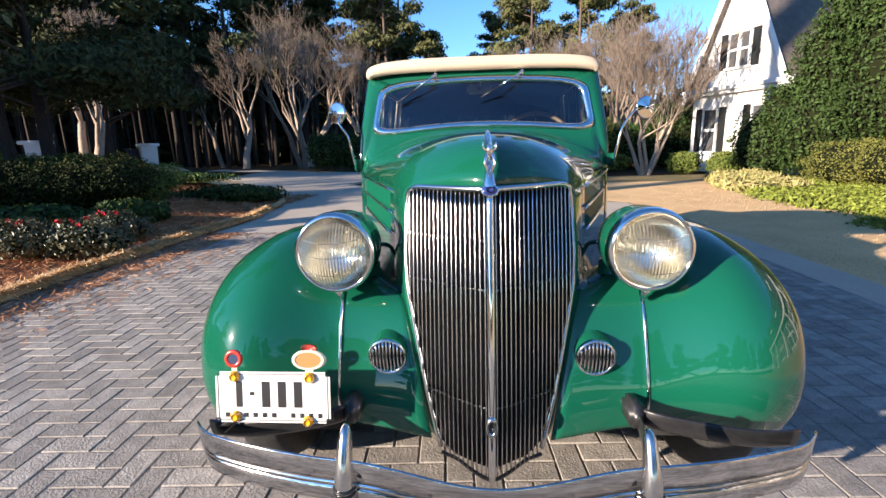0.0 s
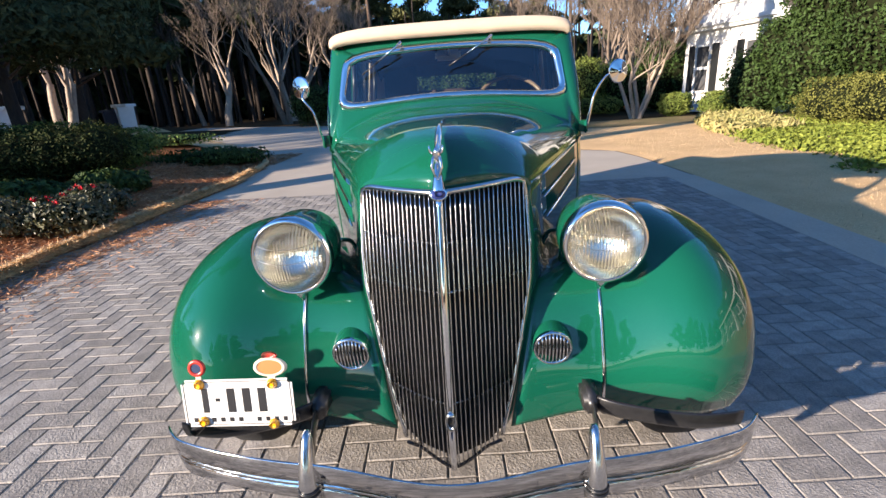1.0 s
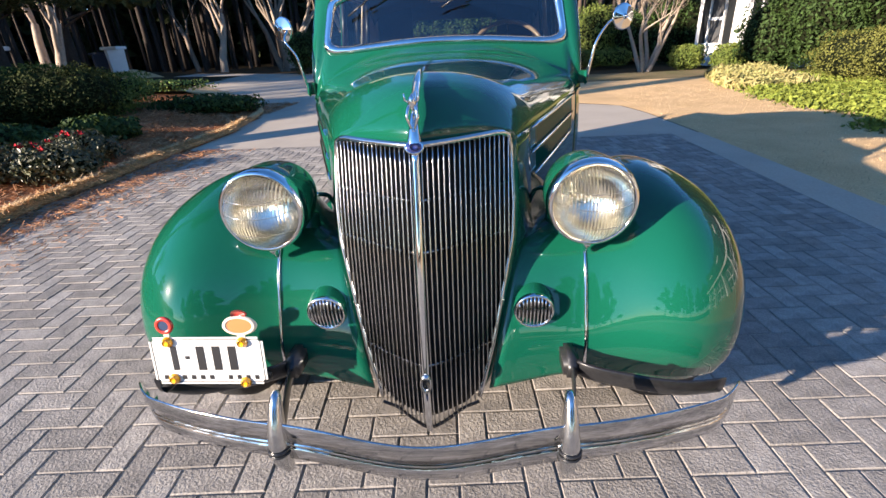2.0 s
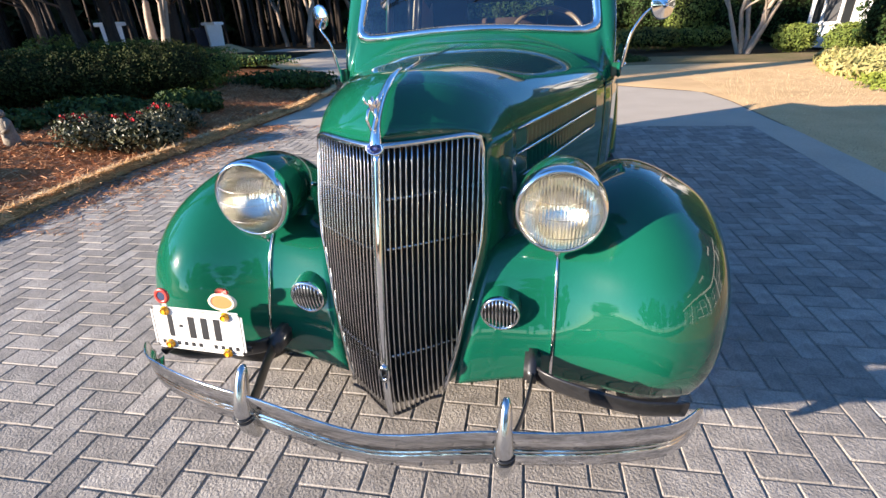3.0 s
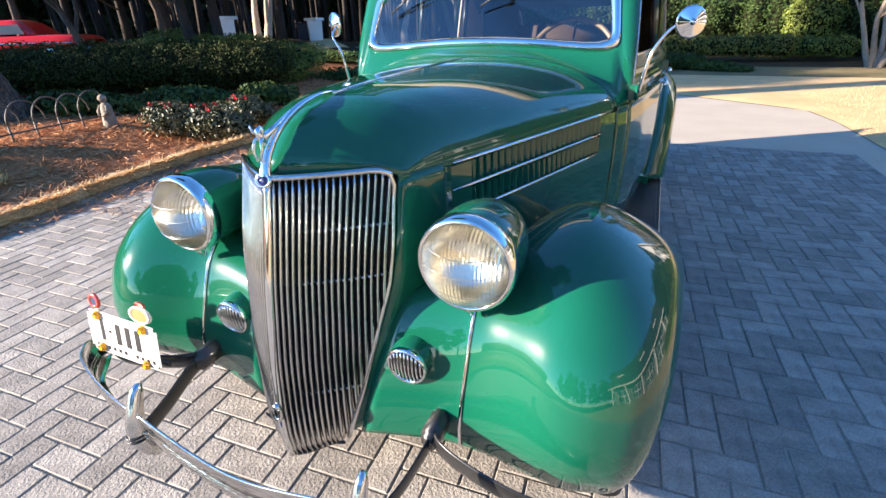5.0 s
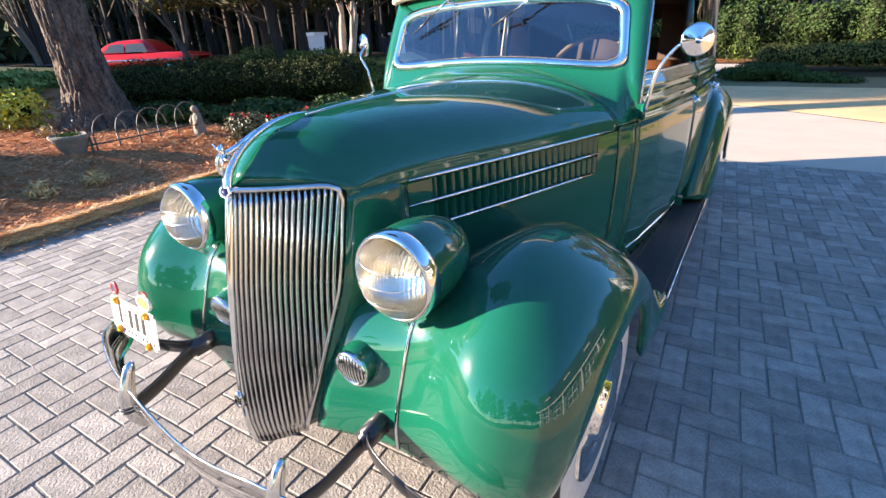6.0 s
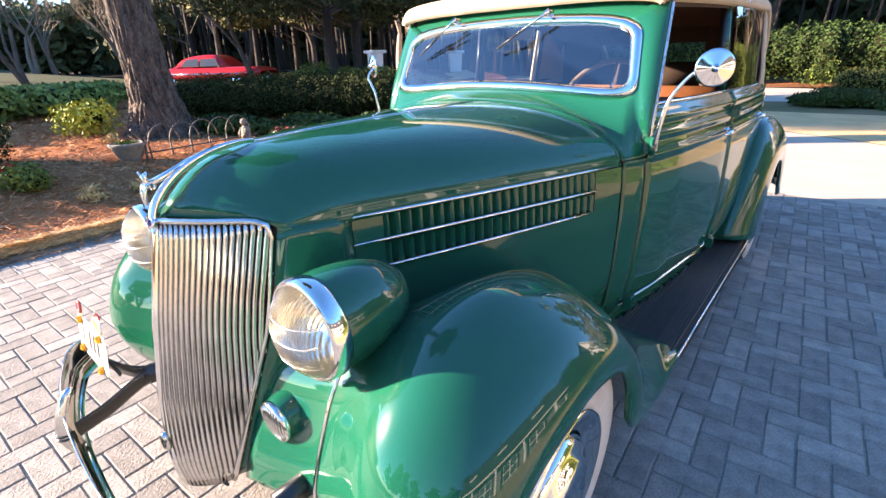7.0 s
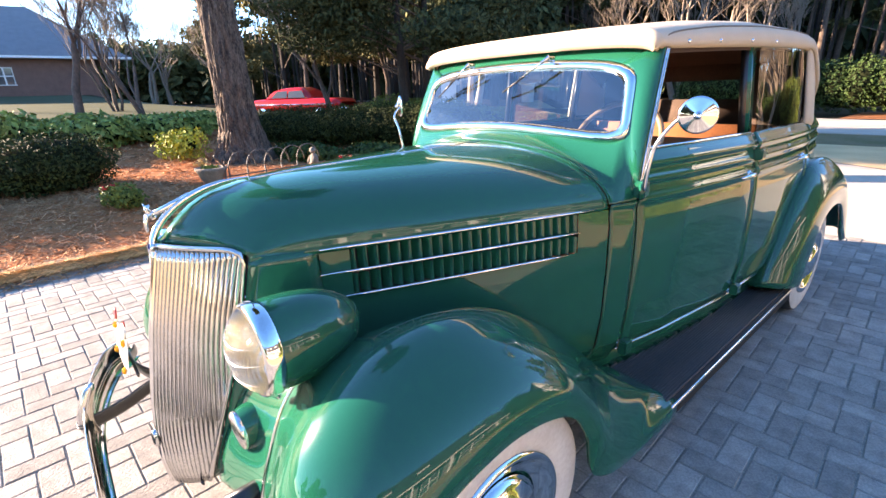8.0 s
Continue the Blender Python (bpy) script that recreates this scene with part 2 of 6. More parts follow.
for s in (1, -1):
    panel = empty("hood_side")
    panel.parent = car
    lou0, lou1, low, high = 0.245, 0.985, 0.876, 1.012
    ys = np.concatenate([np.linspace(0.166, lou0, 4)[:-1], np.linspace(lou0, lou1, 20), np.linspace(lou1, 1.107, 5)[1:]])
    zs = np.concatenate([np.linspace(0.34, low, 14), [0.91, 0.945, 0.98, high]])
    part("side_panel", pierced_panel(s, ys, zs, (lou0, lou1, low, high + 0.01)), PAINT, panel)
    ys = np.linspace(lou0 - 0.01, lou1 + 0.01, 6)
    # dark sheet behind the slats, standing for shade in the gaps
    part("louver_gap_shade", grid_bm(np.array([[(s * (bay_x(y, z) - 0.034), y, z) for z in (low - 0.01, high)] for y in ys])), DARK, panel)
    n = 24
    for k in range(n):
        y = lou0 + 0.012 + (lou1 - lou0 - 0.02) * k / (n - 1)
        bm = bmesh.new()
        for z0, z1 in ((low, 0.935), (0.945, high)):
            prof = [(-0.012, -0.030), (-0.005, -0.012), (-0.001, 0.002), (0.0025, 0.0025), (0.003, -0.001), (-0.001, -0.014), (-0.008, -0.031)]
            rows = []
            for z in np.linspace(z0, z1, 4):
                rows.append([(s * (bay_x(y, z) + dx), y + dy * 1.0, z) for dy, dx in prof])
            gb = grid_bm(np.array(rows))
            me = bpy.data.meshes.new("tmp")
            gb.to_mesh(me)
            gb.free()
            bm.from_mesh(me)
            bpy.data.meshes.remove(me)
        part("louver", bm, PAINT, panel)
    for z, ya, yb in ((1.022, 0.165, 1.05), (0.950, 0.160, 0.985), (0.876, 0.20, 0.945)):
        pts = [(s * (bay_x(y, z) + 0.008), y, z) for y in np.linspace(ya, yb, 9)]
        part("chrome_strip", tube(bmesh.new(), pts, [(0.003, 0.002)] + [(0.007, 0.005)] * 7 + [(0.002, 0.002)], 8), CHROME, panel)

# grille surround shell
def grille_half(z):
    return lerp(z, (0.30, 0.335, 0.50, 0.775, 0.86, 1.03), (0.075, 0.135, 0.178, 0.232, 0.236, 0.229))


def grille_edge_y(z):
    return lerp(z, (0.30, 0.34, 0.55, 0.775, 1.03), (-0.215, -0.19, -0.135, -0.068, -0.004))


def grille_mid_y(z):
    return lerp(z, (0.30, 0.38, 0.466, 0.6, 0.8, 1.05), (-0.262, -0.272, -0.270, -0.256, -0.220, -0.160))


def grille_y(x, z):
    f = min(abs(x) / grille_half(z), 1.0)
    return grille_mid_y(z) + (grille_edge_y(z) - grille_mid_y(z)) * f ** 1.25


for s in (1, -1):
    zs = np.linspace(0.36, 1.026, 26)
    g = []
    for z in zs:
        a = (grille_half(z) + 0.004, grille_edge_y(z) + 0.006)
        b = (bay_x(0.165, max(z, 0.55)), 0.162)
        row = []
        for k in range(7):
            f = k / 6
            bulge = 0.010 * math.sin(math.pi * f)
            row.append((s * (a[0] + (b[0] - a[0]) * f + bulge * 0.4), a[1] + (b[1] - a[1]) * f - bulge * 0.4, z))
        g.append(row)
    thick(part("grille_shell", grid_bm(np.array(g)), PAINT, car), 0.004)

# grille
grille = empty("grille")
grille.parent = car
gz = np.linspace(0.315, 1.035, 24)
# near-black backing that holds the shade between the grille bars
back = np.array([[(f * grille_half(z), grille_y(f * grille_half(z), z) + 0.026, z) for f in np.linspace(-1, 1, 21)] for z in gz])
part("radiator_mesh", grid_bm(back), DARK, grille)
NB = 18
for s in (1, -1):
    for k in range(NB):
        x = 0.014 + (0.222 - 0.014) * k / (NB - 1)
        zt = 1.043 + 0.002 * x / 0.23 - 0.022 * max(0.0, (x - 0.205) / 0.024) ** 2
        zb = float(lerp(x, (0.10, 0.135, 0.178, 0.232), (0.325, 0.34, 0.50, 0.775)))
        if x < 0.135:
            zb = 0.300 + 0.045 * (x / 0.137) ** 1.6
        pts = [(s * x, grille_y(x, z), z) for z in np.linspace(zb, zt, 20)]
        part("bar", tube(bmesh.new(), pts, [(0.0024, 0.0100)] * 20, 8), GRILLE_BAR, grille)
part("centre_rib", tube(bmesh.new(), [(0, grille_mid_y(z) - 0.006, z) for z in np.linspace(0.30, 1.05, 22)], [(0.010, 0.010)] * 22, 10), CHROME, grille)
for z, deep in ((0.497, 0.012), (0.797, 0.012), (0.918, 0.0165)):
    h = grille_half(z)
    part("tie_rod", tube(bmesh.new(), [(x, grille_y(x, z) + deep, z) for x in np.linspace(-h, h, 21)], (0.0026, 0.005), 6), CHROME_WORN, grille)
for s in (1, -1):
    side = [(s * grille_half(z), grille_edge_y(z) - 0.003, z) for z in np.linspace(0.345, 1.01, 24)]
    top = [(s * x, grille_y(x, 1.03) - 0.006, 1.049 - 0.014 * max(0.0, (x - 0.19) / 0.035) ** 2) for x in np.linspace(0.222, 0.0, 14)]
    foot = [(s * x, grille_y(x, 0.31) - 0.002, 0.298 + 0.045 * (x / 0.137) ** 1.6) for x in np.linspace(0.0, 0.135, 9)]
    part("chrome_surround", tube(bmesh.new(), side + top, [0.007 - 0.002 * min(1, k / 16) for k in range(24)] + [0.0075] * 14, 8), GRILLE_BAR, grille)
    part("foot_plate", tube(bmesh.new(), foot, (0.004, 0.006), 8), BLACK, grille)
bm = bmesh.new()
lathe(bm, [(0.011, -0.004), (0.019, 0.0), (0.019, 0.010), (0.013, 0.016), (0.010, 0.010)], 20, Matrix.Translation((0, -0.278, 0.466)) @ Matrix.Diagonal((0.8, 1, 1.55, 1)) @ FORWARD)
crank = part("crank_hole", bm, GRILLE_BAR, grille)
# dark disc for the shade inside the hole
part("hole_shade", lathe(bmesh.new(), [(0, 0.006), (0.0115, 0.006)], 16, Matrix.Translation((0, -0.279, 0.466)) @ Matrix.Diagonal((0.8, 1, 1.5, 1)) @ FORWARD), DARK, crank)

# ornament on the prow
orn = empty("hood_ornament")
orn.parent = car
spine = [(0, -0.178, 1.035), (0, -0.172, 1.058), (0, -0.156, 1.090), (0, -0.126, 1.124), (0, -0.082, 1.156), (0, -0.020, 1.182), (0, 0.050, 1.196), (0, 0.115, 1.198)]
part("base", tube(bmesh.new(), crom(spine, 30), list(crom([(0.020, 0.008), (0.016, 0.010), (0.011, 0.010), (0.009, 0.009), (0.009, 0.009), (0.009, 0.008), (0.006, 0.005), (0.002, 0.002)], 30)), 14), CHROME, orn)
prow = Matrix.Translation((0, -0.177, 1.046)) @ Matrix.Rotation(radians(-20), 4, "X") @ Matrix.Diagonal((0.95, 0.8, 0.66, 1)) @ FORWARD
bead = part("prow_bead", lathe(bmesh.new(), [(0.019, 0.008), (0.022, 0.009), (0.024, 0.004), (0.022, -0.006), (0, -0.012)], 28, prow), CHROME, orn)
part("enamel_oval", lathe(bmesh.new(), [(0, 0.014), (0.010, 0.012), (0.019, 0.008)], 28, prow), material("blue_enamel", (0.012, 0.022, 0.13), 0.25, second=(0.02, 0.03, 0.10), coat=0.8), bead, "plain blue enamel oval")
bm = bmesh.new()
for s in (1, -1):
    tube(bm, [(s * 0.004, -0.178, 1.088), (s * 0.012, -0.178, 1.112), (s * 0.009, -0.172, 1.130), (s * 0.004, -0.158, 1.140)], [0.0028, 0.0035, 0.0042, 0.005], 8)
    tube(bm, [(s * 0.004, -0.160, 1.140), (s * 0.015, -0.168, 1.148), (s * 0.016, -0.172, 1.162)], [0.004, 0.003, 0.0018], 8)
tube(bm, [(0, -0.154, 1.122), (0, -0.164, 1.140), (0, -0.168, 1.152), (0, -0.160, 1.160)], [0.008, 0.009, 0.007, 0.002], 10)
tube(bm, [(0, -0.156, 1.134), (0, -0.118, 1.148), (0, -0.06, 1.176)], [0.008, 0.007, 0.003], 8)
part("figure", bm, CHROME, orn)
part("hinge_strip", tube(bmesh.new(), [(0, y, hood_crown(y) + 0.003) for y in np.linspace(0.11, 1.10, 14)], (0.003), 6), CHROME, car)


# ---- fenders ----
F_CREST = [(-0.145, 0.368), (-0.180, 0.470), (-0.175, 0.580), (-0.110, 0.722), (0.030, 0.836), (0.250, 0.889), (0.480, 0.850), (0.700, 0.722), (0.900, 0.556), (1.080, 0.392), (1.245, 0.300)]
F_INNER = [(0.165, -0.170, 0.355), (0.185, -0.150, 0.46), (0.205, -0.110, 0.57), (0.235, -0.035, 0.70), (0.270, 0.10, 0.72), (0.345, 0.30, 0.69), (0.415, 0.50, 0.645), (0.485, 0.70, 0.57), (0.555, 0.90, 0.49), (0.60, 1.08, 0.385), (0.62, 1.245, 0.302)]
F_EDGE = [(-0.085, 0.365), (-0.060, 0.40), (-0.030, 0.475), (0.030, 0.560), (0.140, 0.636), (0.330, 0.673), (0.530, 0.618), (0.640, 0.480), (0.695, 0.320), (0.88, 0.235), (1.245, 0.222)]
F_EDGE_X = (0.800, 0.832, 0.856, 0.874, 0.882, 0.886, 0.886, 0.886, 0.886, 0.886, 0.886)


def front_fender(s):
    rows = []
    for k, ((cy, cz), inn, (ey, ez), ex) in enumerate(zip(F_CREST, F_INNER, F_EDGE, F_EDGE_X)):
        i, c, e = np.array(inn), np.array((0.668 if k < 5 else 0.655, cy, cz)), np.array((ex, ey, ez))
        apron = i + (c - i) * 0.52
        apron[1] += (0.030, 0.042, 0.050, 0.045, 0.022, 0, 0, 0, 0, 0, 0)[k]
        apron[2] += (0.015, 0.0, -0.01, 0.0, 0.025, 0.045, 0.05, 0.045, 0.03, 0.015, 0.01)[k]
        shoulder = c + (e - c) * (0.17, 0.17, 0.18, 0.20, 0.25, 0.29, 0.30, 0.30, 0.30, 0.30, 0.30)[k]
        shoulder[0] = (0.745, 0.775, 0.795, 0.805, 0.810, 0.810, 0.810, 0.810, 0.810, 0.810, 0.810)[k]
        side = c + (e - c) * (0.56, 0.56, 0.58, 0.60, 0.64, 0.66, 0.66, 0.66, 0.66, 0.66, 0.66)[k]
        side[0] = min(ex + 0.005, 0.892)
        if k == 10:
            c[0], shoulder, side = 0.75, np.array((0.83, cy, cz)), np.array((0.884, cy, cz - 0.012))
        elif k == 9:
            c[0], shoulder = 0.70, np.array((0.815, cy, cz - 0.022))
        under = e.copy()
        under[0] -= 0.018
        rows.append([i, apron, c, shoulder, side, e, under])
    g = crom(crom(np.array(rows), 71).swapaxes(0, 1), 49).swapaxes(0, 1)
    g[:, :, 0] *= s
    return g


def fender_front(g, x):
    """(y, z) along the fender's face at distance x from the centre line."""
    return [(float(np.interp(x, np.abs(r[:33, 0]), r[:33, 1])), float(np.interp(x, np.abs(r[:33, 0]), r[:33, 2]))) for r in g[:32]]


fenders = {}
for s in (1, -1):
    sheet_ = front_fender(s)
    f = thick(part("front_fender", grid_bm(sheet_), PAINT, car, "rounded pontoon front fender"), 0.005)
    fenders[s] = f
    bead = [(s * 0.435, y - 0.004, z) for y, z in fender_front(sheet_, 0.435) if 0.37 < z < 0.76]
    horn_y = float(np.interp(0.585, [z for y, z in fender_front(sheet_, 0.29)][:16], [y for y, z in fender_front(sheet_, 0.29)][:16]))
    # dark slab added under the fender in place of the shade there
    part("under_fender_shade", box(bmesh.new(), s * 0.62 - 0.17, s * 0.62 + 0.17, -0.075, -0.060, 0.31, 0.42, 0.004), DARK, f)
    part("chrome_bead", tube(bmesh.new(), bead, 0.0045, 8), CHROME, f)

R_CREST = [(2.50, 0.34), (2.60, 0.56), (2.77, 0.80), (3.00, 0.945), (3.30, 0.965), (3.60, 0.86), (3.85, 0.68), (4.02, 0.48), (4.08, 0.36)]
R_EDGE = [(2.82, 0.30), (2.88, 0.42), (2.96, 0.55), (3.08, 0.645), (3.26, 0.685), (3.46, 0.66), (3.62, 0.54), (3.72, 0.42), (3.86, 0.32)]
for s in (1, -1):
    rows = []
    for k, ((cy, cz), (ey, ez)) in enumerate(zip(R_CREST, R_EDGE)):
        c, e = np.array((0.80, cy, cz)), np.array((0.905, ey, ez))
        i = np.array((0.70, cy + (0.02, 0.05, 0.03, 0, 0, 0, -0.03, -0.05, -0.03)[k], cz - (0.02, 0.03, 0.05, 0.04, 0.04, 0.05, 0.05, 0.04, 0.02)[k]))
        shoulder = c + (e - c) * 0.3
        shoulder[0] = 0.885
        side = c + (e - c) * 0.7
        side[0] = 0.912
        rows.append([i, c, shoulder, side, e, e - np.array((0.015, 0, 0))])
    g = crom(crom(np.array(rows), 49).swapaxes(0, 1), 29).swapaxes(0, 1)
    g[:, :, 0] *= s
    thick(part("rear_fender", grid_bm(g), PAINT, car, "rounded rear fender"), 0.005)


# ---- wheels ----
def wheel(s, y, off=0.762):
    hub = empty("wheel", (0, 0, 0))
    hub.parent = car
    m = Matrix.Translation((s * off, y, 0.342)) @ Matrix.Rotation(radians(90) * s, 4, "Y")
    tyre = [(0.215, -0.07), (0.25, -0.082), (0.30, -0.082), (0.330, -0.07), (0.3425, -0.045), (0.3445, 0), (0.3425, 0.045), (0.334, 0.066)]
    part("tyre", lathe(bmesh.new(), tyre + [(0.326, 0.074)], 56, m), RUBBER, hub)
    part("whitewall", lathe(bmesh.new(), [(0.326, 0.074), (0.31, 0.081), (0.27, 0.086), (0.235, 0.082), (0.212, 0.072)], 56, m), WHITEWALL, hub, "cream whitewall band")
    part("rim", lathe(bmesh.new(), [(0.214, 0.073), (0.208, 0.066), (0.200, 0.040), (0.185, 0.034), (0.150, 0.046), (0.10, 0.052), (0.0, 0.052)], 48, m), PAINT, hub)
    part("trim_ring", lathe(bmesh.new(), [(0.219, 0.076), (0.214, 0.086), (0.203, 0.084), (0.186, 0.070), (0.170, 0.060), (0.150, 0.056)], 48, m), CHROME, hub)
    part("hubcap", lathe(bmesh.new(), [(0.142, 0.052), (0.140, 0.064), (0.122, 0.082), (0.100, 0.088), (0.095, 0.098), (0.060, 0.110), (0.0, 0.116)], 40, m), CHROME, hub)


for s in (1, -1):
    wheel(s, 0.33)
    wheel(s, 3.175, 0.782)


# ---- body tub ----
def body_half(y):
    return lerp(y, (1.10, 1.20, 1.5, 2.0, 2.5, 2.9, 3.3, 3.8, 4.15, 4.3), (0.612, 0.650, 0.705, 0.762, 0.782, 0.778, 0.735, 0.60, 0.38, 0.22))


Z_PROF = (0.36, 0.41, 0.46, 0.60, 0.80, 0.95, 1.005, 1.018, 1.028, 1.040, 1.052, 1.080, 1.092, 1.104, 1.118, 1.138, 1.150, 1.162, 1.176, 1.195, 1.205)
D_PROF = (-0.055, -0.030, -0.006, 0.010, 0.014, 0.011, 0.005, 0.007, 0.012, 0.010, 0.002, -0.001, 0.005, 0.006, -0.004, -0.007, -0.001, -0.001, -0.012, -0.022, -0.030)


def body_sheet(s, y0, y1, z0, z1, ny=14, nz=30, off=0.0):
    g = np.array([[(s * (body_half(y) + lerp(z, Z_PROF, D_PROF) - off), y, z) for z in np.linspace(z0, z1, nz)] for y in np.linspace(y0, y1, ny)])
    return grid_bm(g)


body = empty("body")
body.parent = car
for s in (1, -1):
    thick(part("cowl_side", body_sheet(s, 1.112, 1.222, 0.36, 1.03, 8, 60), PAINT, body), 0.004)
    thick(part("sill", grid_bm(np.array([[(s * (body_half(y) + dx), y, z) for dx, z in ((-0.072, 0.41), (-0.060, 0.36), (-0.055, 0.295))] for y in np.linspace(1.13, 2.9, 14)])), PAINT, body), 0.004)
    thick(part("quarter_panel", body_sheet(s, 2.895, 4.3, 0.36, 1.205, 30, 90), PAINT, body), 0.004)
    part("inner_panel", body_sheet(s, 1.24, 4.2, 0.36, 1.17, 30, 12, 0.045), BLACK, body)
    for y0, y1, kind in ((1.230, 2.085, "front_door"), (2.095, 2.887, "rear_door")):
        d = thick(part(kind, body_sheet(s, y0, y1, 0.405, 1.205, 20, 110), PAINT, car), 0.005)
        hy = 1.955 if kind == "front_door" else 2.70
        hx = body_half(hy) + 0.012
        bm = tube(bmesh.new(), [(s * (hx + 0.005), hy + 0.055, 1.035), (s * (hx + 0.030), hy + 0.045, 1.037), (s * (hx + 0.034), hy, 1.036), (s * (hx + 0.026), hy - 0.07, 1.034), (s * (hx + 0.018), hy - 0.085, 1.034)], [0.009, 0.010, 0.011, 0.008, 0.004], 10)
        lathe(bm, [(0.016, 0), (0.016, 0.006), (0.011, 0.012), (0, 0.012)], 14, Matrix.Translation((s * hx, hy + 0.05, 1.035)) @ Matrix.Rotation(radians(90) * s, 4, "Y"))
        part("handle", bm, CHROME, d)
        part("sill_strip", tube(bmesh.new(), [(s * (body_half(y) + lerp(0.412, Z_PROF, D_PROF) + 0.004), y, 0.412) for y in np.linspace(y0, y1, 12)], 0.005, 6), CHROME, d)
    for hy, hz, hh in ((2.09, 1.112, 0.030), (2.09, 0.455, 0.030), (1.232, 1.075, 0.034), (1.232, 0.440, 0.034)):
        bm = bmesh.new()
        box(bm, -0.018, 0.018, -0.026, 0.026, -hh * 0.85, hh * 0.85, 0.005, Matrix.Translation((s * (body_half(hy) + 0.014), hy, hz)))
        part("hinge", bm, PAINT, body, smooth=False)
# tail deck
g = []
for u in np.linspace(0, 1, 14):
    y = 3.30 + 1.0 * u
    w = body_half(y) - 0.03
    g.append([(q * w, y, 1.205 - 0.42 * u ** 2.2 + 0.02 * (1 - q * q)) for q in np.linspace(-1, 1, 15)])
thick(part("tail_deck", grid_bm(np.array(g)), PAINT, body), 0.004)
bm = bmesh.new()
box(bm, -0.56, 0.56, 1.15, 4.1, 0.34, 0.37, 0.01)
part("floor_pan", bm, BLACK, body)


# ---- windscreen ----
def screen_pt(a, inset, depth):
    """A point at angle a of the rounded four-sided outline in the leaning plane of the windscreen."""
    ca, sa = math.cos(a), math.sin(a)
    p = 7.0
    r = (abs(ca) ** p + abs(sa) ** p) ** (-1 / p)
    u, v = r * ca, r * sa
    z = 1.358 + v * (0.143 - inset)
    half = 0.596 - inset - 0.042 * (v + 1) / 2
    z += 0.034 * (1 - u * u) - 0.008 * v * (1 - u * u)
    y = 1.235 + (z - 1.21) * 0.36 - 0.035 * (1 - u * u) * (1 - (v + 1) / 3) - depth
    return (u * half, y, z)


def screen_ring(inset, depth, n=64, a0=0.0, a1=2 * math.pi):
    return [screen_pt(a0 + (a1 - a0) * k / n, inset, depth) for k in range(n)]


# cowl: one sheet from the hood's rear edge to the windscreen and up both pillars
DOOR_LINE = crom([(0.660, 1.222, 1.03), (0.661, 1.230, 1.13), (0.654, 1.272, 1.27), (0.640, 1.332, 1.42), (0.626, 1.392, 1.56)], 25)
cowl_w = hood_half(1.112) + 0.002
outer = []      # point of the outer edge, angle on the screen's outline, share of the pillar's shape
for k in range(31):
    q = k / 30
    ang = q * math.pi / 2
    outer.append(((cowl_w * math.sin(ang) ** 0.86, 1.112, 1.03 + 0.187 * max(0.0, math.cos(ang)) ** 1.12), -90 + 48 * q, 0.0))
for k in range(1, 5):
    q = k / 5
    outer.append(((cowl_w + (0.660 - cowl_w) * q, 1.112 + 0.110 * q, 1.03), -42 + 4 * q, q))
for k, p in enumerate(DOOR_LINE):
    outer.append((tuple(p), -38 + 84 * k / (len(DOOR_LINE) - 1), 1.0))
half_rows = []
for i in range(17):
    v = i / 16
    pts = []
    for p, a, pillar in outer:
        h, r = np.array(p), np.array(screen_pt(radians(a), -0.004, 0.006))
        p = h + (r - h) * np.array((v ** (0.9 + 0.1 * pillar), v, v ** (1.35 - 0.35 * pillar)))
        p[1] -= 0.011 * pillar * math.sin(math.pi * v ** 0.8)
        pts.append(p)
    half_rows.append([(-p[0], p[1], p[2]) for p in pts[:0:-1]] + [tuple(p) for p in pts])
thick(part("cowl", grid_bm(np.array(half_rows)), PAINT, body), 0.004)


screen = empty("windscreen")
screen.parent = car
rings = [screen_ring(0.032, 0.004), screen_ring(0.030, 0.016), screen_ring(0.012, 0.022), screen_ring(-0.004, 0.014), screen_ring(-0.006, 0.0)]
part("screen_frame", grid_bm(np.array(rings), close_v=True), CHROME, screen, "polished chrome windscreen frame")
rings = [screen_ring(f, d, 40, radians(44), radians(138.4)) for f, d in ((-0.004, 0.004), (-0.030, 0.000), (-0.052, -0.008), (-0.072, -0.035))]
part("screen_header", grid_bm(np.array(rings)), PAINT, body)
ring = screen_ring(0.030, 0.010)
bm = bmesh.new()
bm.faces.new([bm.verts.new(p) for p in ring])
pane = part("pane", bm, GLASS, screen, smooth=False)
pane.visible_shadow = False
for x, tip in ((-0.247, (-0.455, 1.262, 1.395)), (0.21, (0.0, 1.240, 1.410))):
    w = empty("wiper")
    w.parent = screen
    a = Vector((x, 1.285, 1.530))
    part("spindle", lathe(bmesh.new(), [(0, 0.022), (0.010, 0.018), (0.013, 0.0), (0.013, -0.02)], 12, Matrix.Translation(a) @ FORWARD), CHROME, w)
    tip = Vector(tip)
    part("arm", tube(bmesh.new(), [a + Vector((0.01, -0.018, 0.01)), a + (tip - a) * 0.12 + Vector((0, -0.02, 0)), a + (tip - a) * 0.55 + Vector((0, -0.018, 0))], [0.008, 0.005, 0.003], 8), CHROME, w)
    part("blade", tube(bmesh.new(), [a + (tip - a) * 0.42 + Vector((0, -0.012, 0)), tip], [0.004, 0.004], 6), BLACK, w)
bm = bmesh.new()
box(bm, -0.07, 0.07, -0.008, 0.008, -0.028, 0.028, 0.012, Matrix.Translation((-0.01, 1.44, 1.475)))
mir = part("rear_view_mirror", bm, CREAM, car)
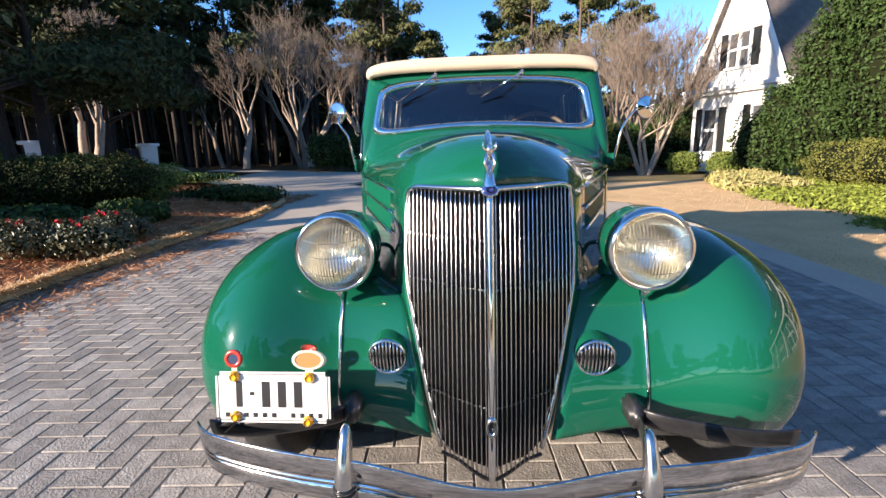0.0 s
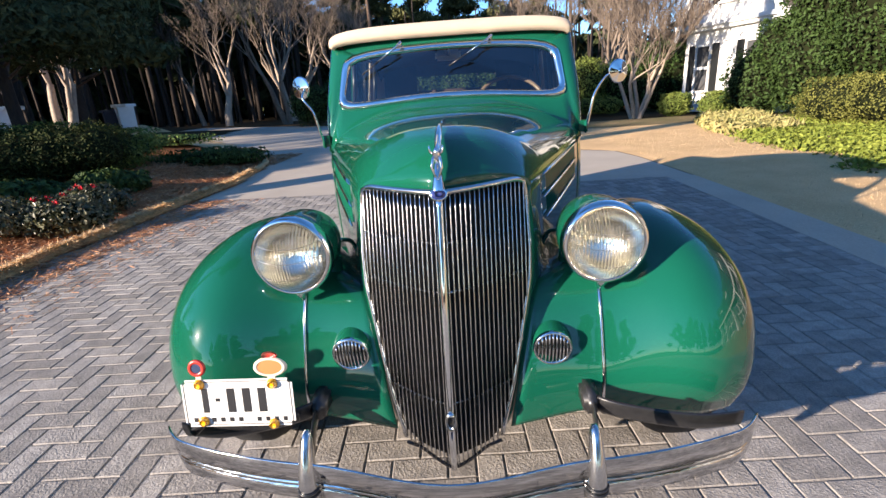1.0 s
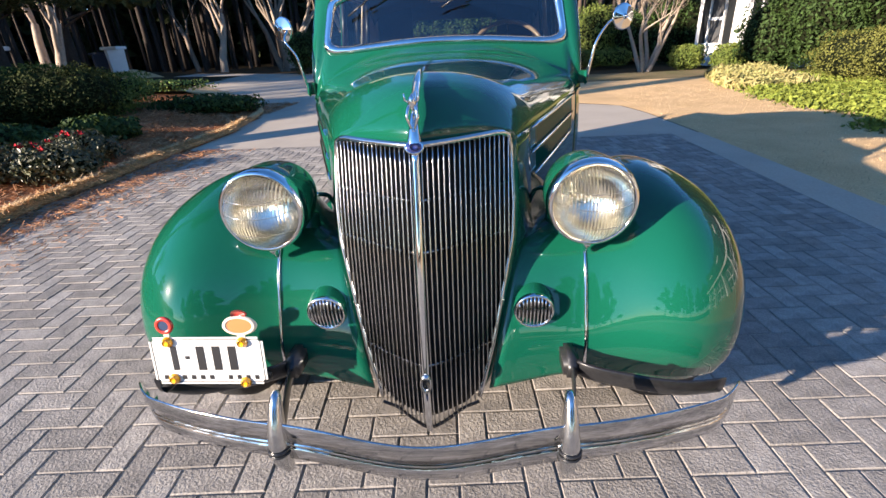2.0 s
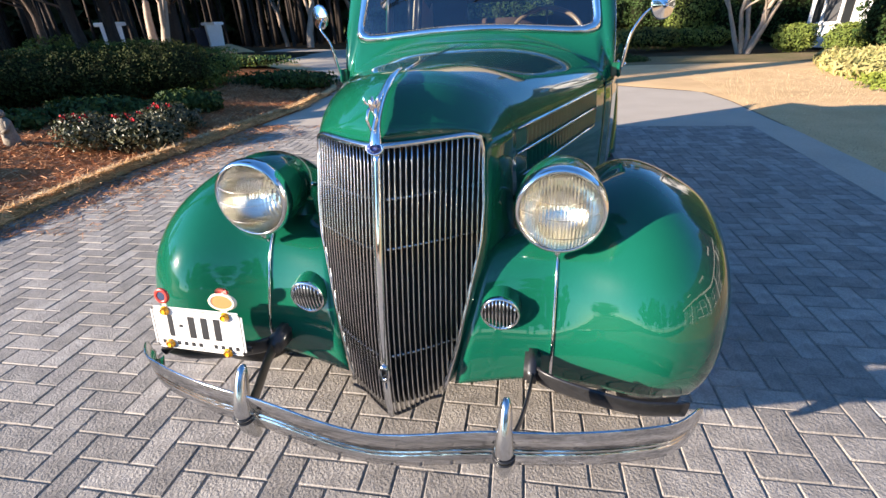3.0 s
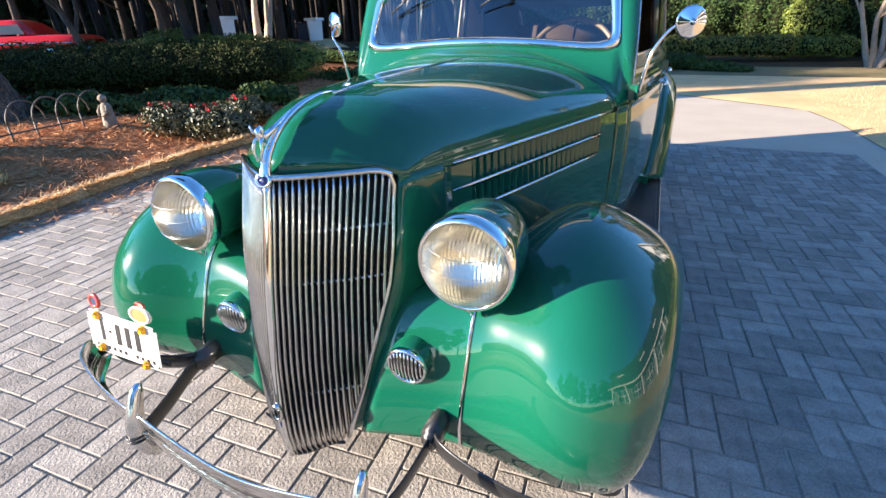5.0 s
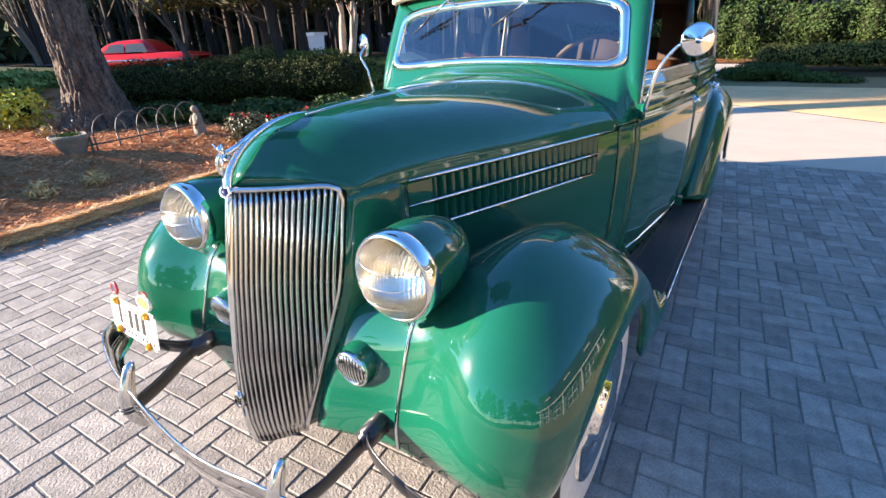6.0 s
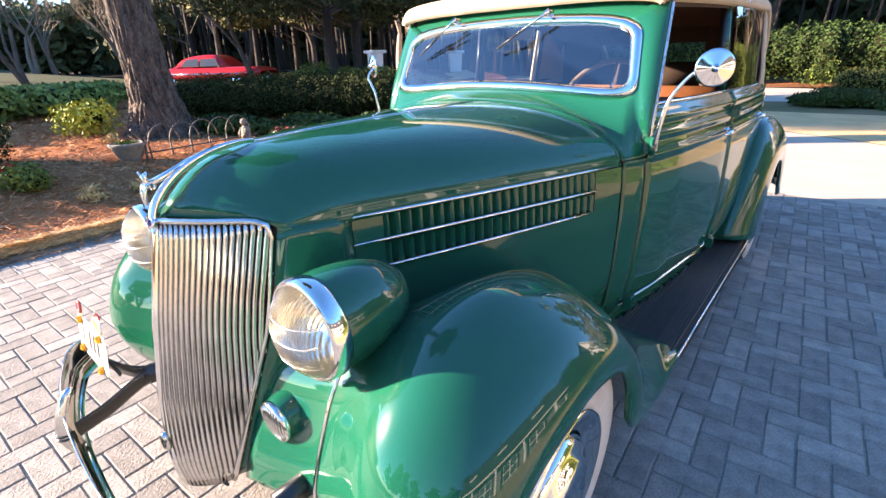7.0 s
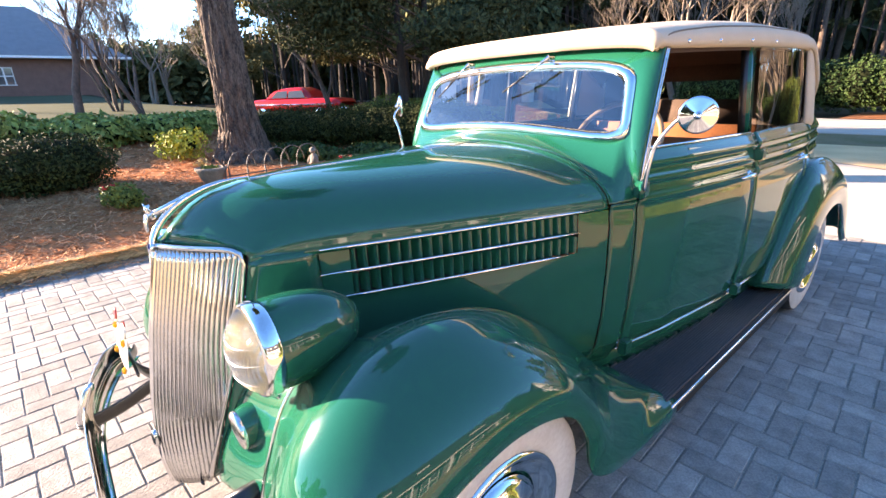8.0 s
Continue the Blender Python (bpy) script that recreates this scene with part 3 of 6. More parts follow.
part("mirror_stem", tube(bmesh.new(), [(-0.01, 1.42, 1.475), (-0.01, 1.40, 1.50), (-0.01, 1.40, 1.55)], 0.012, 8), CHROME, mir)

# ---- pillars, doors' upper frames and side glass ----
for s in (1, -1):
    for back in (0.008, 0.022):
        part("pillar_edge", tube(bmesh.new(), [(s * (p[0] + 0.001), p[1] + back, p[2]) for p in DOOR_LINE[3:]], 0.005, 8), CHROME_WORN, body)
    part("pillar_liner", tube(bmesh.new(), [(s * (p[0] - 0.022), p[1] + 0.026, p[2]) for p in DOOR_LINE], (0.014, 0.014), 8), BLACK, body)
    bm = bmesh.new()
    box(bm, -0.016, 0.016, -0.036, 0.036, 1.17, 1.58, 0.006, Matrix.Translation((s * 0.70, 2.09, 0)) @ Matrix.Rotation(radians(-6 * s), 4, "Y") @ Matrix.Translation((s * 0.13, 0, 0)))
    part("door_post", bm, PAINT, body)
    for ya, yb in ((2.045, 2.06), (2.80, 2.83)):
        bm = bmesh.new()
        box(bm, -0.014, 0.014, 0, yb - ya + 0.012, 1.17, 1.57, 0.004, Matrix.Translation((s * 0.695, ya, 0)) @ Matrix.Rotation(radians(-6 * s), 4, "Y") @ Matrix.Translation((s * 0.13, 0, 0)))
        part("window_post", bm, BLACK, body)
    for y0, y1, name in ((2.13, 2.80, "rear_side_glass"),):
        g = np.array([[(s * (body_half(y) - 0.035 - 0.10 * (z - 1.2)), y, z) for z in (1.19, 1.57)] for y in np.linspace(y0, y1, 4)])
        gl = part(name, grid_bm(g), GLASS, body)
        gl.visible_shadow = False
    bm = bmesh.new()
    for y0, y1 in ((1.29, 2.04),):
        pts = [(s * (body_half(y) - 0.030), y, 1.208) for y in np.linspace(y0, y1, 8)]
        tube(bm, pts, (0.010, 0.006), 8)
    part("window_channel", bm, CHROME, body)

# ---- canvas roof ----
def roof_pt(q, y):
    half = lerp(y, (1.36, 1.6, 2.0, 2.6, 2.95, 3.2, 3.45), (0.615, 0.650, 0.680, 0.700, 0.705, 0.690, 0.62))
    top = lerp(y, (1.36, 1.45, 1.8, 2.2, 2.6, 2.9, 3.10, 3.25, 3.38, 3.46), (1.612, 1.624, 1.662, 1.685, 1.684, 1.662, 1.62, 1.52, 1.36, 1.20))
    eave = lerp(y, (1.36, 2.0, 2.88, 2.93, 3.1, 3.46), (1.545, 1.563, 1.575, 1.555, 1.45, 1.19))
    a = abs(q) * math.pi / 2
    return (math.copysign(half * math.sin(a) ** 0.62, q) if q else 0.0, y - 0.02 * (1 - q * q) * (y < 1.5), eave + (top - eave) * math.cos(a) ** 0.55)


ys = np.concatenate([[1.355], np.linspace(1.36, 2.85, 24), np.linspace(2.90, 3.46, 18)])
g = np.array([[roof_pt(q, y) for q in np.linspace(-1, 1, 57)] for y in ys])
front = g[0].copy()
front[:, 1] -= 0.004
front[:, 2] = 1.535 + 0.032 * (1 - np.linspace(-1, 1, 57) ** 2)
round_ = (front + g[0]) / 2
round_[:, 1] -= 0.012
g = np.concatenate([front[None], round_[None], g])
# shadow at the canvas fold, put into a brown line
SEAM = material("fold_shadow", (0.20, 0.15, 0.11), 0.9, second=(0.15, 0.11, 0.08), scale=30)
roof_bm = grid_bm(g)
bmesh.ops.delete(roof_bm, geom=[f for f in roof_bm.faces if abs(f.calc_center_median().x) < 0.38 and f.calc_center_median().y > 3.1 and 1.27 < f.calc_center_median().z < 1.46], context="FACES")     # rear window
roof = thick(part("canvas_roof", roof_bm, CANVAS, car, "tan canvas folding top with stitched seams"), 0.02, -1)
for s in (1, -1):
    q = []
    for y in np.linspace(2.84, 3.42, 12):
        lo = 1.175
        hi = roof_pt(s * 0.999, y)[2] + 0.01
        hx = abs(roof_pt(s * 0.999, y)[0])
        q.append([(s * (hx + 0.05 * min(1, (hi - z) / 0.35) * (1 if y < 3.2 else 0.6)), y, z) for z in np.linspace(lo, hi, 9)])
    thick(part("quarter_curtain", grid_bm(np.array(q)), CANVAS, roof), 0.012)
    part("seam", tube(bmesh.new(), [Vector((s * 0.010, 0, 0.017)) + Vector(roof_pt(s * float(lerp(y, (1.385, 1.42, 1.50, 1.65, 2.95), (0.95, 0.90, 0.84, 0.80, 0.76))), y)) for y in np.linspace(1.385, 2.95, 36)], 0.0045, 6), SEAM, roof, "brown line along the seam for the shadow of its fold")
    part("eave_bead", tube(bmesh.new(), [roof_pt(s * 0.999, y) for y in np.linspace(1.37, 2.90, 16)], 0.008, 6), CANVAS, roof)
    for y in (1.50, 1.72, 2.0, 2.28):
        x, _, z = roof_pt(s * 0.985, y)
        part("snap", lathe(bmesh.new(), [(0.007, -0.006), (0.007, 0.003), (0, 0.006)], 10, Matrix.Translation((x + s * 0.021, y, z + 0.006)) @ Matrix.Rotation(radians(90) * s, 4, "Y")), CHROME, roof)
part("front_bead", tube(bmesh.new(), [tuple(p) for p in front[::2]], 0.007, 8), CANVAS, roof)
bm = bmesh.new()
box(bm, -0.66, -0.36, 3.18, 3.20, 1.10, 1.56, 0.004), box(bm, 0.36, 0.66, 3.18, 3.20, 1.10, 1.56, 0.004)
box(bm, -0.36, 0.36, 3.18, 3.20, 1.10, 1.315, 0.004), box(bm, -0.36, 0.36, 3.18, 3.20, 1.435, 1.60, 0.004)
LINING = material("headlining_cloth", (0.075, 0.043, 0.030), 0.9, second=(0.055, 0.034, 0.025))
part("rear_curtain", bm, LINING, roof)
part("headlining", grid_bm(np.array([[tuple(np.array(roof_pt(q, y)) - (0, 0, 0.030)) for q in np.linspace(-0.985, 0.985, 25)] for y in np.linspace(1.42, 3.19, 14)])), LINING, roof)

# ---- cabin ----
bm = bmesh.new()
box(bm, -0.63, 0.63, 1.30, 1.40, 1.02, 1.215, 0.03)
part("dashboard", bm, LEATHER, car, "brown dashboard")
for y, h in ((2.02, 1.17), (2.95, 1.17)):
    st = empty("bench_seat")
    st.parent = car
    bm = bmesh.new()
    box(bm, -0.62, 0.62, y - 0.48, y, 0.55, 0.74, 0.05)
    part("seat_cushion", bm, LEATHER, st)
    bm = bmesh.new()
    box(bm, -0.62, 0.62, y - 0.05, y + 0.11, 0.62, h, 0.05)
    part("seat_back", bm, LEATHER, st)
sw = empty("steering_wheel")
sw.parent = car
m = Matrix.Translation((0.34, 1.60, 1.175)) @ Matrix.Rotation(radians(58), 4, "X")
bm = bmesh.new()
tube(bm, [m @ Vector((0.205 * math.cos(2 * math.pi * k / 40), 0.205 * math.sin(2 * math.pi * k / 40), 0)) for k in range(41)], 0.012, 8, cap=False)
part("wheel_rim", bm, material("horn_plastic", (0.26, 0.18, 0.12), 0.35, second=(0.20, 0.14, 0.09)), sw)
for k in range(3):
    a = math.pi / 2 + k * 2 * math.pi / 3
    part("spoke", tube(bmesh.new(), [m @ Vector((0, 0, -0.02)), m @ Vector((0.2 * math.cos(a), 0.2 * math.sin(a), 0))], 0.006, 6), CHROME, sw)
part("column", tube(bmesh.new(), [m @ Vector((0, 0, 0.01)), m @ Vector((0, 0, -0.35))], 0.022, 10), BLACK, sw)

# ---- running boards ----
for s in (1, -1):
    rb = empty("running_board")
    rb.parent = car
    g = []
    for y in np.linspace(1.17, 2.70, 10):
        xi = body_half(max(y, 1.25)) - 0.06
        g.append([(s * xi, y, 0.300), (s * 0.868, y, 0.297), (s * 0.884, y, 0.288), (s * 0.886, y, 0.235)])
    thick(part("deck", grid_bm(np.array(g)), DARK, rb), 0.006)
    for k in range(26):
        x = 0.600 + 0.266 * k / 25
        wide = 0.0032 if k < 19 else 0.0042
        bm = bmesh.new()
        ys0 = [y for y in np.linspace(1.20, 2.66, 12) if body_half(y) - 0.075 < x] or [2.0]
        box(bm, s * x - wide, s * x + wide, ys0[0], max(ys0), 0.2985, 0.3095, 0.0)
        part("rib", bm, MATRUB, rb)
    part("edge_strip", tube(bmesh.new(), [(s * 0.889, y, 0.284) for y in np.linspace(1.20, 2.70, 6)], (0.005, 0.010), 8), CHROME, rb)

# ---- headlamps ----
def lens_material():
    """Clear pressed glass: light bends through upright flutes, with a mirror-like skin."""
    m = bpy.data.materials.new("fluted_lens_glass")
    m.use_nodes = True
    n, l = m.node_tree.nodes, m.node_tree.links
    n.remove(n["Principled BSDF"])
    rf, gl, mx, fr = n.new("ShaderNodeBsdfRefraction"), n.new("ShaderNodeBsdfGlossy"), n.new("ShaderNodeMixShader"), n.new("ShaderNodeFresnel")
    tc, w, w2, ad, b = n.new("ShaderNodeTexCoord"), n.new("ShaderNodeTexWave"), n.new("ShaderNodeTexWave"), n.new("ShaderNodeMath"), n.new("ShaderNodeBump")
    rf.inputs["IOR"].default_value, rf.inputs["Roughness"].default_value, rf.inputs["Color"].default_value = 1.16, 0.02, (0.98, 0.98, 0.94, 1)
    gl.inputs["Roughness"].default_value, fr.inputs["IOR"].default_value = 0.05, 1.7
    w.bands_direction, w.wave_profile, w2.bands_direction, w2.wave_profile = "X", "SIN", "Z", "SIN"
    w.inputs["Scale"].default_value, w2.inputs["Scale"].default_value = 38, 8
    w.inputs["Distortion"].default_value, w2.inputs["Distortion"].default_value = 0.4, 0.3
    ad.operation = "MULTIPLY_ADD"
    ad.inputs[1].default_value = 0.6
    b.inputs["Strength"].default_value, b.inputs["Distance"].default_value = 1.0, 0.006
    l.new(tc.outputs["Object"], w.inputs["Vector"]), l.new(tc.outputs["Object"], w2.inputs["Vector"])
    l.new(w2.outputs["Fac"], ad.inputs[0]), l.new(w.outputs["Fac"], ad.inputs[2]), l.new(ad.outputs[0], b.inputs["Height"])
    l.new(b.outputs[0], rf.inputs["Normal"]), l.new(b.outputs[0], gl.inputs["Normal"])
    l.new(fr.outputs[0], mx.inputs[0]), l.new(rf.outputs[0], mx.inputs[1]), l.new(gl.outputs[0], mx.inputs[2])
    l.new(mx.outputs[0], n["Material Output"].inputs["Surface"])
    return m


LENS = lens_material()
RIB_GLASS = material("lens_rib_glass", (0.34, 0.32, 0.25), 0.15, second=(0.26, 0.24, 0.19), trans=0.7)
for s in (1, -1):
    hl = empty("headlamp")
    hl.parent = car
    m = Matrix.Translation((s * 0.432, -0.072, 0.870)) @ FORWARD @ Matrix.Scale(0.90, 4)
    shell = [(0.119, 0.0), (0.124, -0.03), (0.125, -0.07), (0.120, -0.13), (0.106, -0.19), (0.083, -0.24), (0.052, -0.275), (0.020, -0.292), (0.0, -0.295)]
    prof = crom(shell, 26)
    part("lamp_shell", lathe(bmesh.new(), [tuple(p) for p in prof], 40, m), PAINT, hl)
    part("chrome_ring", lathe(bmesh.new(), [(0.126, -0.022), (0.129, -0.016), (0.128, 0.006), (0.124, 0.018), (0.117, 0.024), (0.112, 0.022), (0.111, 0.012)], 48, m), CHROME, hl)
    part("lens", lathe(bmesh.new(), [(0.112, 0.018), (0.106, 0.032), (0.096, 0.044), (0.080, 0.056), (0.060, 0.066), (0.038, 0.072), (0.018, 0.0748), (0.0, 0.0755)], 48, m), LENS, hl, "fluted clear glass lens").visible_shadow = False
    for zc, dip in ((0.052, -0.010), (0.012, -0.014), (-0.050, -0.008)):
        w = math.sqrt(0.104 ** 2 - zc ** 2)
        arc = []
        for x in np.linspace(-w, w, 25):
            v = zc + dip * (1 - (x / w) ** 2)
            r = math.hypot(x, v)
            arc.append(m @ Vector((x, v, float(np.interp(r, (0, 0.018, 0.038, 0.060, 0.080, 0.096, 0.106, 0.112), (0.0755, 0.0748, 0.072, 0.066, 0.056, 0.044, 0.032, 0.018))) + 0.0004)))
        part("moulded_rib", tube(bmesh.new(), arc, 0.0011, 5), RIB_GLASS, hl).visible_shadow = False
    part("reflector", lathe(bmesh.new(), [(0.112, 0.012), (0.100, -0.02), (0.08, -0.05), (0.05, -0.075), (0.02, -0.085), (0, -0.086)], 40, m), REFLECTOR, hl)
    part("bulb", lathe(bmesh.new(), [(0, 0.0), (0.010, -0.006), (0.014, -0.025), (0.008, -0.06)], 16, m @ Matrix.Translation((0, 0, -0.018))), material("bulb_glass", (0.85, 0.83, 0.76), 0.08, trans=0.5) if s == 1 else bpy.data.materials["bulb_glass"], hl)
    part("pedestal", tube(bmesh.new(), [(s * 0.437, 0.11, 0.64), (s * 0.435, 0.11, 0.72), (s * 0.433, 0.10, 0.80)], [(0.07, 0.11), (0.050, 0.09), (0.05, 0.09)], 20), PAINT, hl)
    part("drip_tab", tube(bmesh.new(), [(s * 0.432, -0.066, 0.762), (s * 0.434, -0.045, 0.725)], [0.014, 0.008], 10), CHROME, hl)
    part("stay", tube(bmesh.new(), crom([(s * 0.345, 0.10, 0.86), (s * 0.315, 0.13, 0.845), (s * 0.30, 0.15, 0.80), (s * 0.29, 0.16, 0.79)], 12), 0.007, 8), CHROME, hl)

# ---- horn grilles ----
for s in (1, -1):
    h = empty("horn_grille")
    h.parent = car
    m = Matrix.Translation((s * 0.290, horn_y - 0.022, 0.578)) @ Matrix.Rotation(radians(5), 4, "X") @ FORWARD
    part("cup", lathe(bmesh.new(), [(0.060, -0.06), (0.058, -0.02), (0.053, 0.0)], 32, m), PAINT, h)
    part("ring", lathe(bmesh.new(), [(0.054, -0.006), (0.0555, 0.004), (0.052, 0.011), (0.047, 0.008), (0.046, 0.0)], 32, m), CHROME, h)
    part("mesh_back", lathe(bmesh.new(), [(0.0, 0.0), (0.047, 0.0)], 24, m), DARK, h)
    for k in range(9):
        x = -0.040 + 0.010 * k
        zz = math.sqrt(0.047 ** 2 - x * x)
        part("slat", tube(bmesh.new(), [m @ Vector((x, v * zz, 0.006 + 0.008 * (1 - v * v) * (1 - (x / 0.05) ** 2))) for v in np.linspace(-1, 1, 7)], 0.0030, 6), CHROME, h)

# ---- bumper ----
def bumper_line(x):
    a = abs(x)
    k = min(1.0, a / 0.33)
    z = 0.362 + 0.052 * k * k * (3 - 2 * k) - 0.004 * max(0.0, (a - 0.4) / 0.39)
    y = -0.425 + 0.145 * (a / 0.79) ** 2.6
    return y, z


bumper = empty("front_bumper")
bumper.parent = car
xs = np.concatenate([np.linspace(-0.79, 0.79, 81)])
prof = [(0.062, -0.0205), (0.059, -0.0235), (0.032, -0.0205), (0.006, -0.018), (0.003, -0.013), (-0.001, -0.013), (-0.003, -0.0175), (-0.008, -0.017), (-0.010, -0.012), (-0.014, -0.012), (-0.016, -0.0165), (-0.038, -0.013), (-0.057, -0.009), (-0.062, -0.002), (-0.062, 0.010)]
g = []
for x in xs:
    y, z = bumper_line(x)
    k = min(1.0, (0.79 - abs(x)) / 0.05)
    k = math.sqrt(max(0.0, 1 - (1 - k) ** 2)) * 0.35 + 0.65
    bend = 0.050 * max(0.0, (abs(x) - 0.69) / 0.10) ** 2
    g.append([(x, y + bend + p, z + h * k) for h, p in prof])
thick(part("bumper_bar", grid_bm(crom(np.array(g), 200)), CHROME_WORN, bumper, "scuffed ribbed chrome bumper bar"), 0.004)
for h, p in ((0.001, -0.0150), (-0.012, -0.0140)):
    part("black_line", tube(bmesh.new(), [(x, bumper_line(x)[0] + p + 0.050 * max(0.0, (abs(x) - 0.69) / 0.10) ** 2, bumper_line(x)[1] + h) for x in np.linspace(-0.775, 0.775, 90)], 0.0026, 6), BLACK, bumper)
for s in (1, -1):
    x = s * 0.335
    y, z = bumper_line(0.335)
    pts = [(x, y + 0.016, z + 0.128), (x, y + 0.002, z + 0.110), (x, y - 0.022, z + 0.05), (x, y - 0.030, z), (x, y - 0.024, z - 0.045), (x, y - 0.006, z - 0.090), (x, y + 0.006, z - 0.106)]
    gd = part("bumper_guard", tube(bmesh.new(), crom(pts, 24), list(crom([(0.006, 0.006), (0.014, 0.016), (0.020, 0.022), (0.023, 0.024), (0.021, 0.022), (0.014, 0.014), (0.004, 0.004)], 24)), 16), GRILLE_BAR, bumper)
    for dz in (-0.012, 0.0):
        part("band", tube(bmesh.new(), [(x + 0.0245 * math.cos(a), y - 0.030 + 0.026 * math.sin(a), z + dz) for a in np.linspace(-math.pi, 0, 14)], 0.0028, 6), BLACK, gd)
    for path in ([(s * 0.385, -0.14, 0.447), (s * 0.405, -0.205, 0.450), (s * 0.50, -0.245, 0.446), (s * 0.64, -0.262, 0.434), (s * 0.765, -0.232, 0.418)],
                 [(s * 0.385, -0.12, 0.445), (s * 0.385, -0.22, 0.435), (s * 0.365, -0.33, 0.405), (s * 0.335, -0.43, 0.40)]):
        part("bracket", tube(bmesh.new(), crom(path, 20), (0.0045, 0.025), 8), BLACK, bumper)
    bm = bmesh.new()
    box(bm, s * 0.385 - 0.022, s * 0.385 + 0.022, -0.21, -0.08, 0.415, 0.475, 0.010)
    part("frame_horn", bm, BLACK, bumper)

# ---- plate and badges ----
plate = empty("number_plate")
plate.parent = car
m = Matrix.Translation((-0.557, -0.283, 0.541)) @ Matrix.Rotation(radians(90 - 9), 4, "X")
bm = bmesh.new()
box(bm, -0.150, 0.150, -0.066, 0.066, -0.0012, 0.0012)
vert = [e for e in bm.edges if abs(e.verts[0].co.z - e.verts[1].co.z) > 0.001]
bmesh.ops.bevel(bm, geom=vert, offset=0.012, segments=4, affect="EDGES")
bmesh.ops.transform(bm, matrix=m, verts=bm.verts)
part("plate_sheet", bm, PLATE, plate, smooth=False)
bm = bmesh.new()
for x0, x1, y0, y1 in ((-0.143, 0.143, 0.0590, 0.0608), (-0.143, 0.143, -0.0608, -0.0590), (-0.1445, -0.1427, -0.059, 0.059), (0.1427, 0.1445, -0.059, 0.059)):
    box(bm, x0, x1, y0, y1, 0.0012, 0.0020, 0, m)
part("border", bm, INK, plate, smooth=False)
for x0, x1 in ((-0.098, -0.078), (-0.062, -0.046), (-0.034, -0.001), (0.008, 0.041), (0.050, 0.083)):
    bm = bmesh.new()
    tall = x0 != -0.062
    slim = 0.006 if tall and x1 - x0 > 0.03 else 0.002
    box(bm, x0 + slim, x1 - slim, -0.026 if tall else 0.005, 0.041 if tall else 0.014, 0.0012, 0.0022, 0, m)
    part("character_bar", bm, INK, plate, smooth=False)
for k in range(6):
    x = -0.128 + 0.0245 * k
    bm = box(bmesh.new(), x + 0.002, x + 0.014, -0.0525, -0.0405, 0.0012, 0.0020, 0, m)
    part("character_bar", bm, INK, plate, smooth=False)
for k in range(4):
    x = 0.045 + 0.0235 * k
    bm = box(bmesh.new(), x + 0.002, x + 0.013, -0.0525, -0.0405, 0.0012, 0.0020, 0, m)
    part("character_bar", bm, INK, plate, smooth=False)
for x, y in ((-0.098, 0.054), (0.098, 0.052), (-0.098, -0.050), (0.092, -0.060)):
    part("amber_reflector", lathe(bmesh.new(), [(0, 0.013), (0.008, 0.012), (0.0135, 0.006), (0.0145, 0.001)], 20, m @ Matrix.Translation((x, y, 0.002))), AMBER, plate)
part("mount_bar", tube(bmesh.new(), [(-0.41, -0.265, 0.478), (-0.66, -0.265, 0.478), (-0.70, -0.29, 0.45)], (0.005, 0.012), 8), BLACK, plate)
bd = part("round_badge", lathe(bmesh.new(), [(0, 0.005), (0.013, 0.005), (0.0135, 0.007), (0.022, 0.007), (0.024, 0.003), (0.023, 0.0)], 28, m @ Matrix.Translation((-0.098, 0.100, 0.0))), RED, plate, "red enamel round badge")
part("badge_centre", lathe(bmesh.new(), [(0, 0.0062), (0.0128, 0.0060)], 20, m @ Matrix.Translation((-0.098, 0.100, 0.0))), material("navy_enamel", (0.03, 0.05, 0.10), 0.3), bd)
part("badge_stem", box(bmesh.new(), -0.105, -0.091, 0.05, 0.08, -0.002, 0.002, 0, m), CREAM, bd, smooth=False)
oval = Matrix.Translation((0.098, 0.098, 0.0)) @ Matrix.Diagonal((1.45, 0.85, 1, 1))
tp = part("oval_badge", lathe(bmesh.new(), [(0, 0.004), (0.022, 0.004), (0.024, 0.007), (0.029, 0.007), (0.031, 0.0)], 32, m @ oval), CREAM, plate, "cream and orange oval topper badge")
part("badge_field", lathe(bmesh.new(), [(0, 0.0055), (0.0225, 0.005)], 28, m @ oval), ORANGE, tp)
part("badge_crown", lathe(bmesh.new(), [(0, 0.006), (0.016, 0.005), (0.018, 0.0)], 20, m @ Matrix.Translation((0.098, 0.127, -0.002)) @ Matrix.Diagonal((1.2, 0.6, 1, 1))), RED, tp)
part("badge_stem", box(bmesh.new(), 0.088, 0.108, 0.05, 0.075, -0.002, 0.002, 0, m), CREAM, tp, smooth=False)

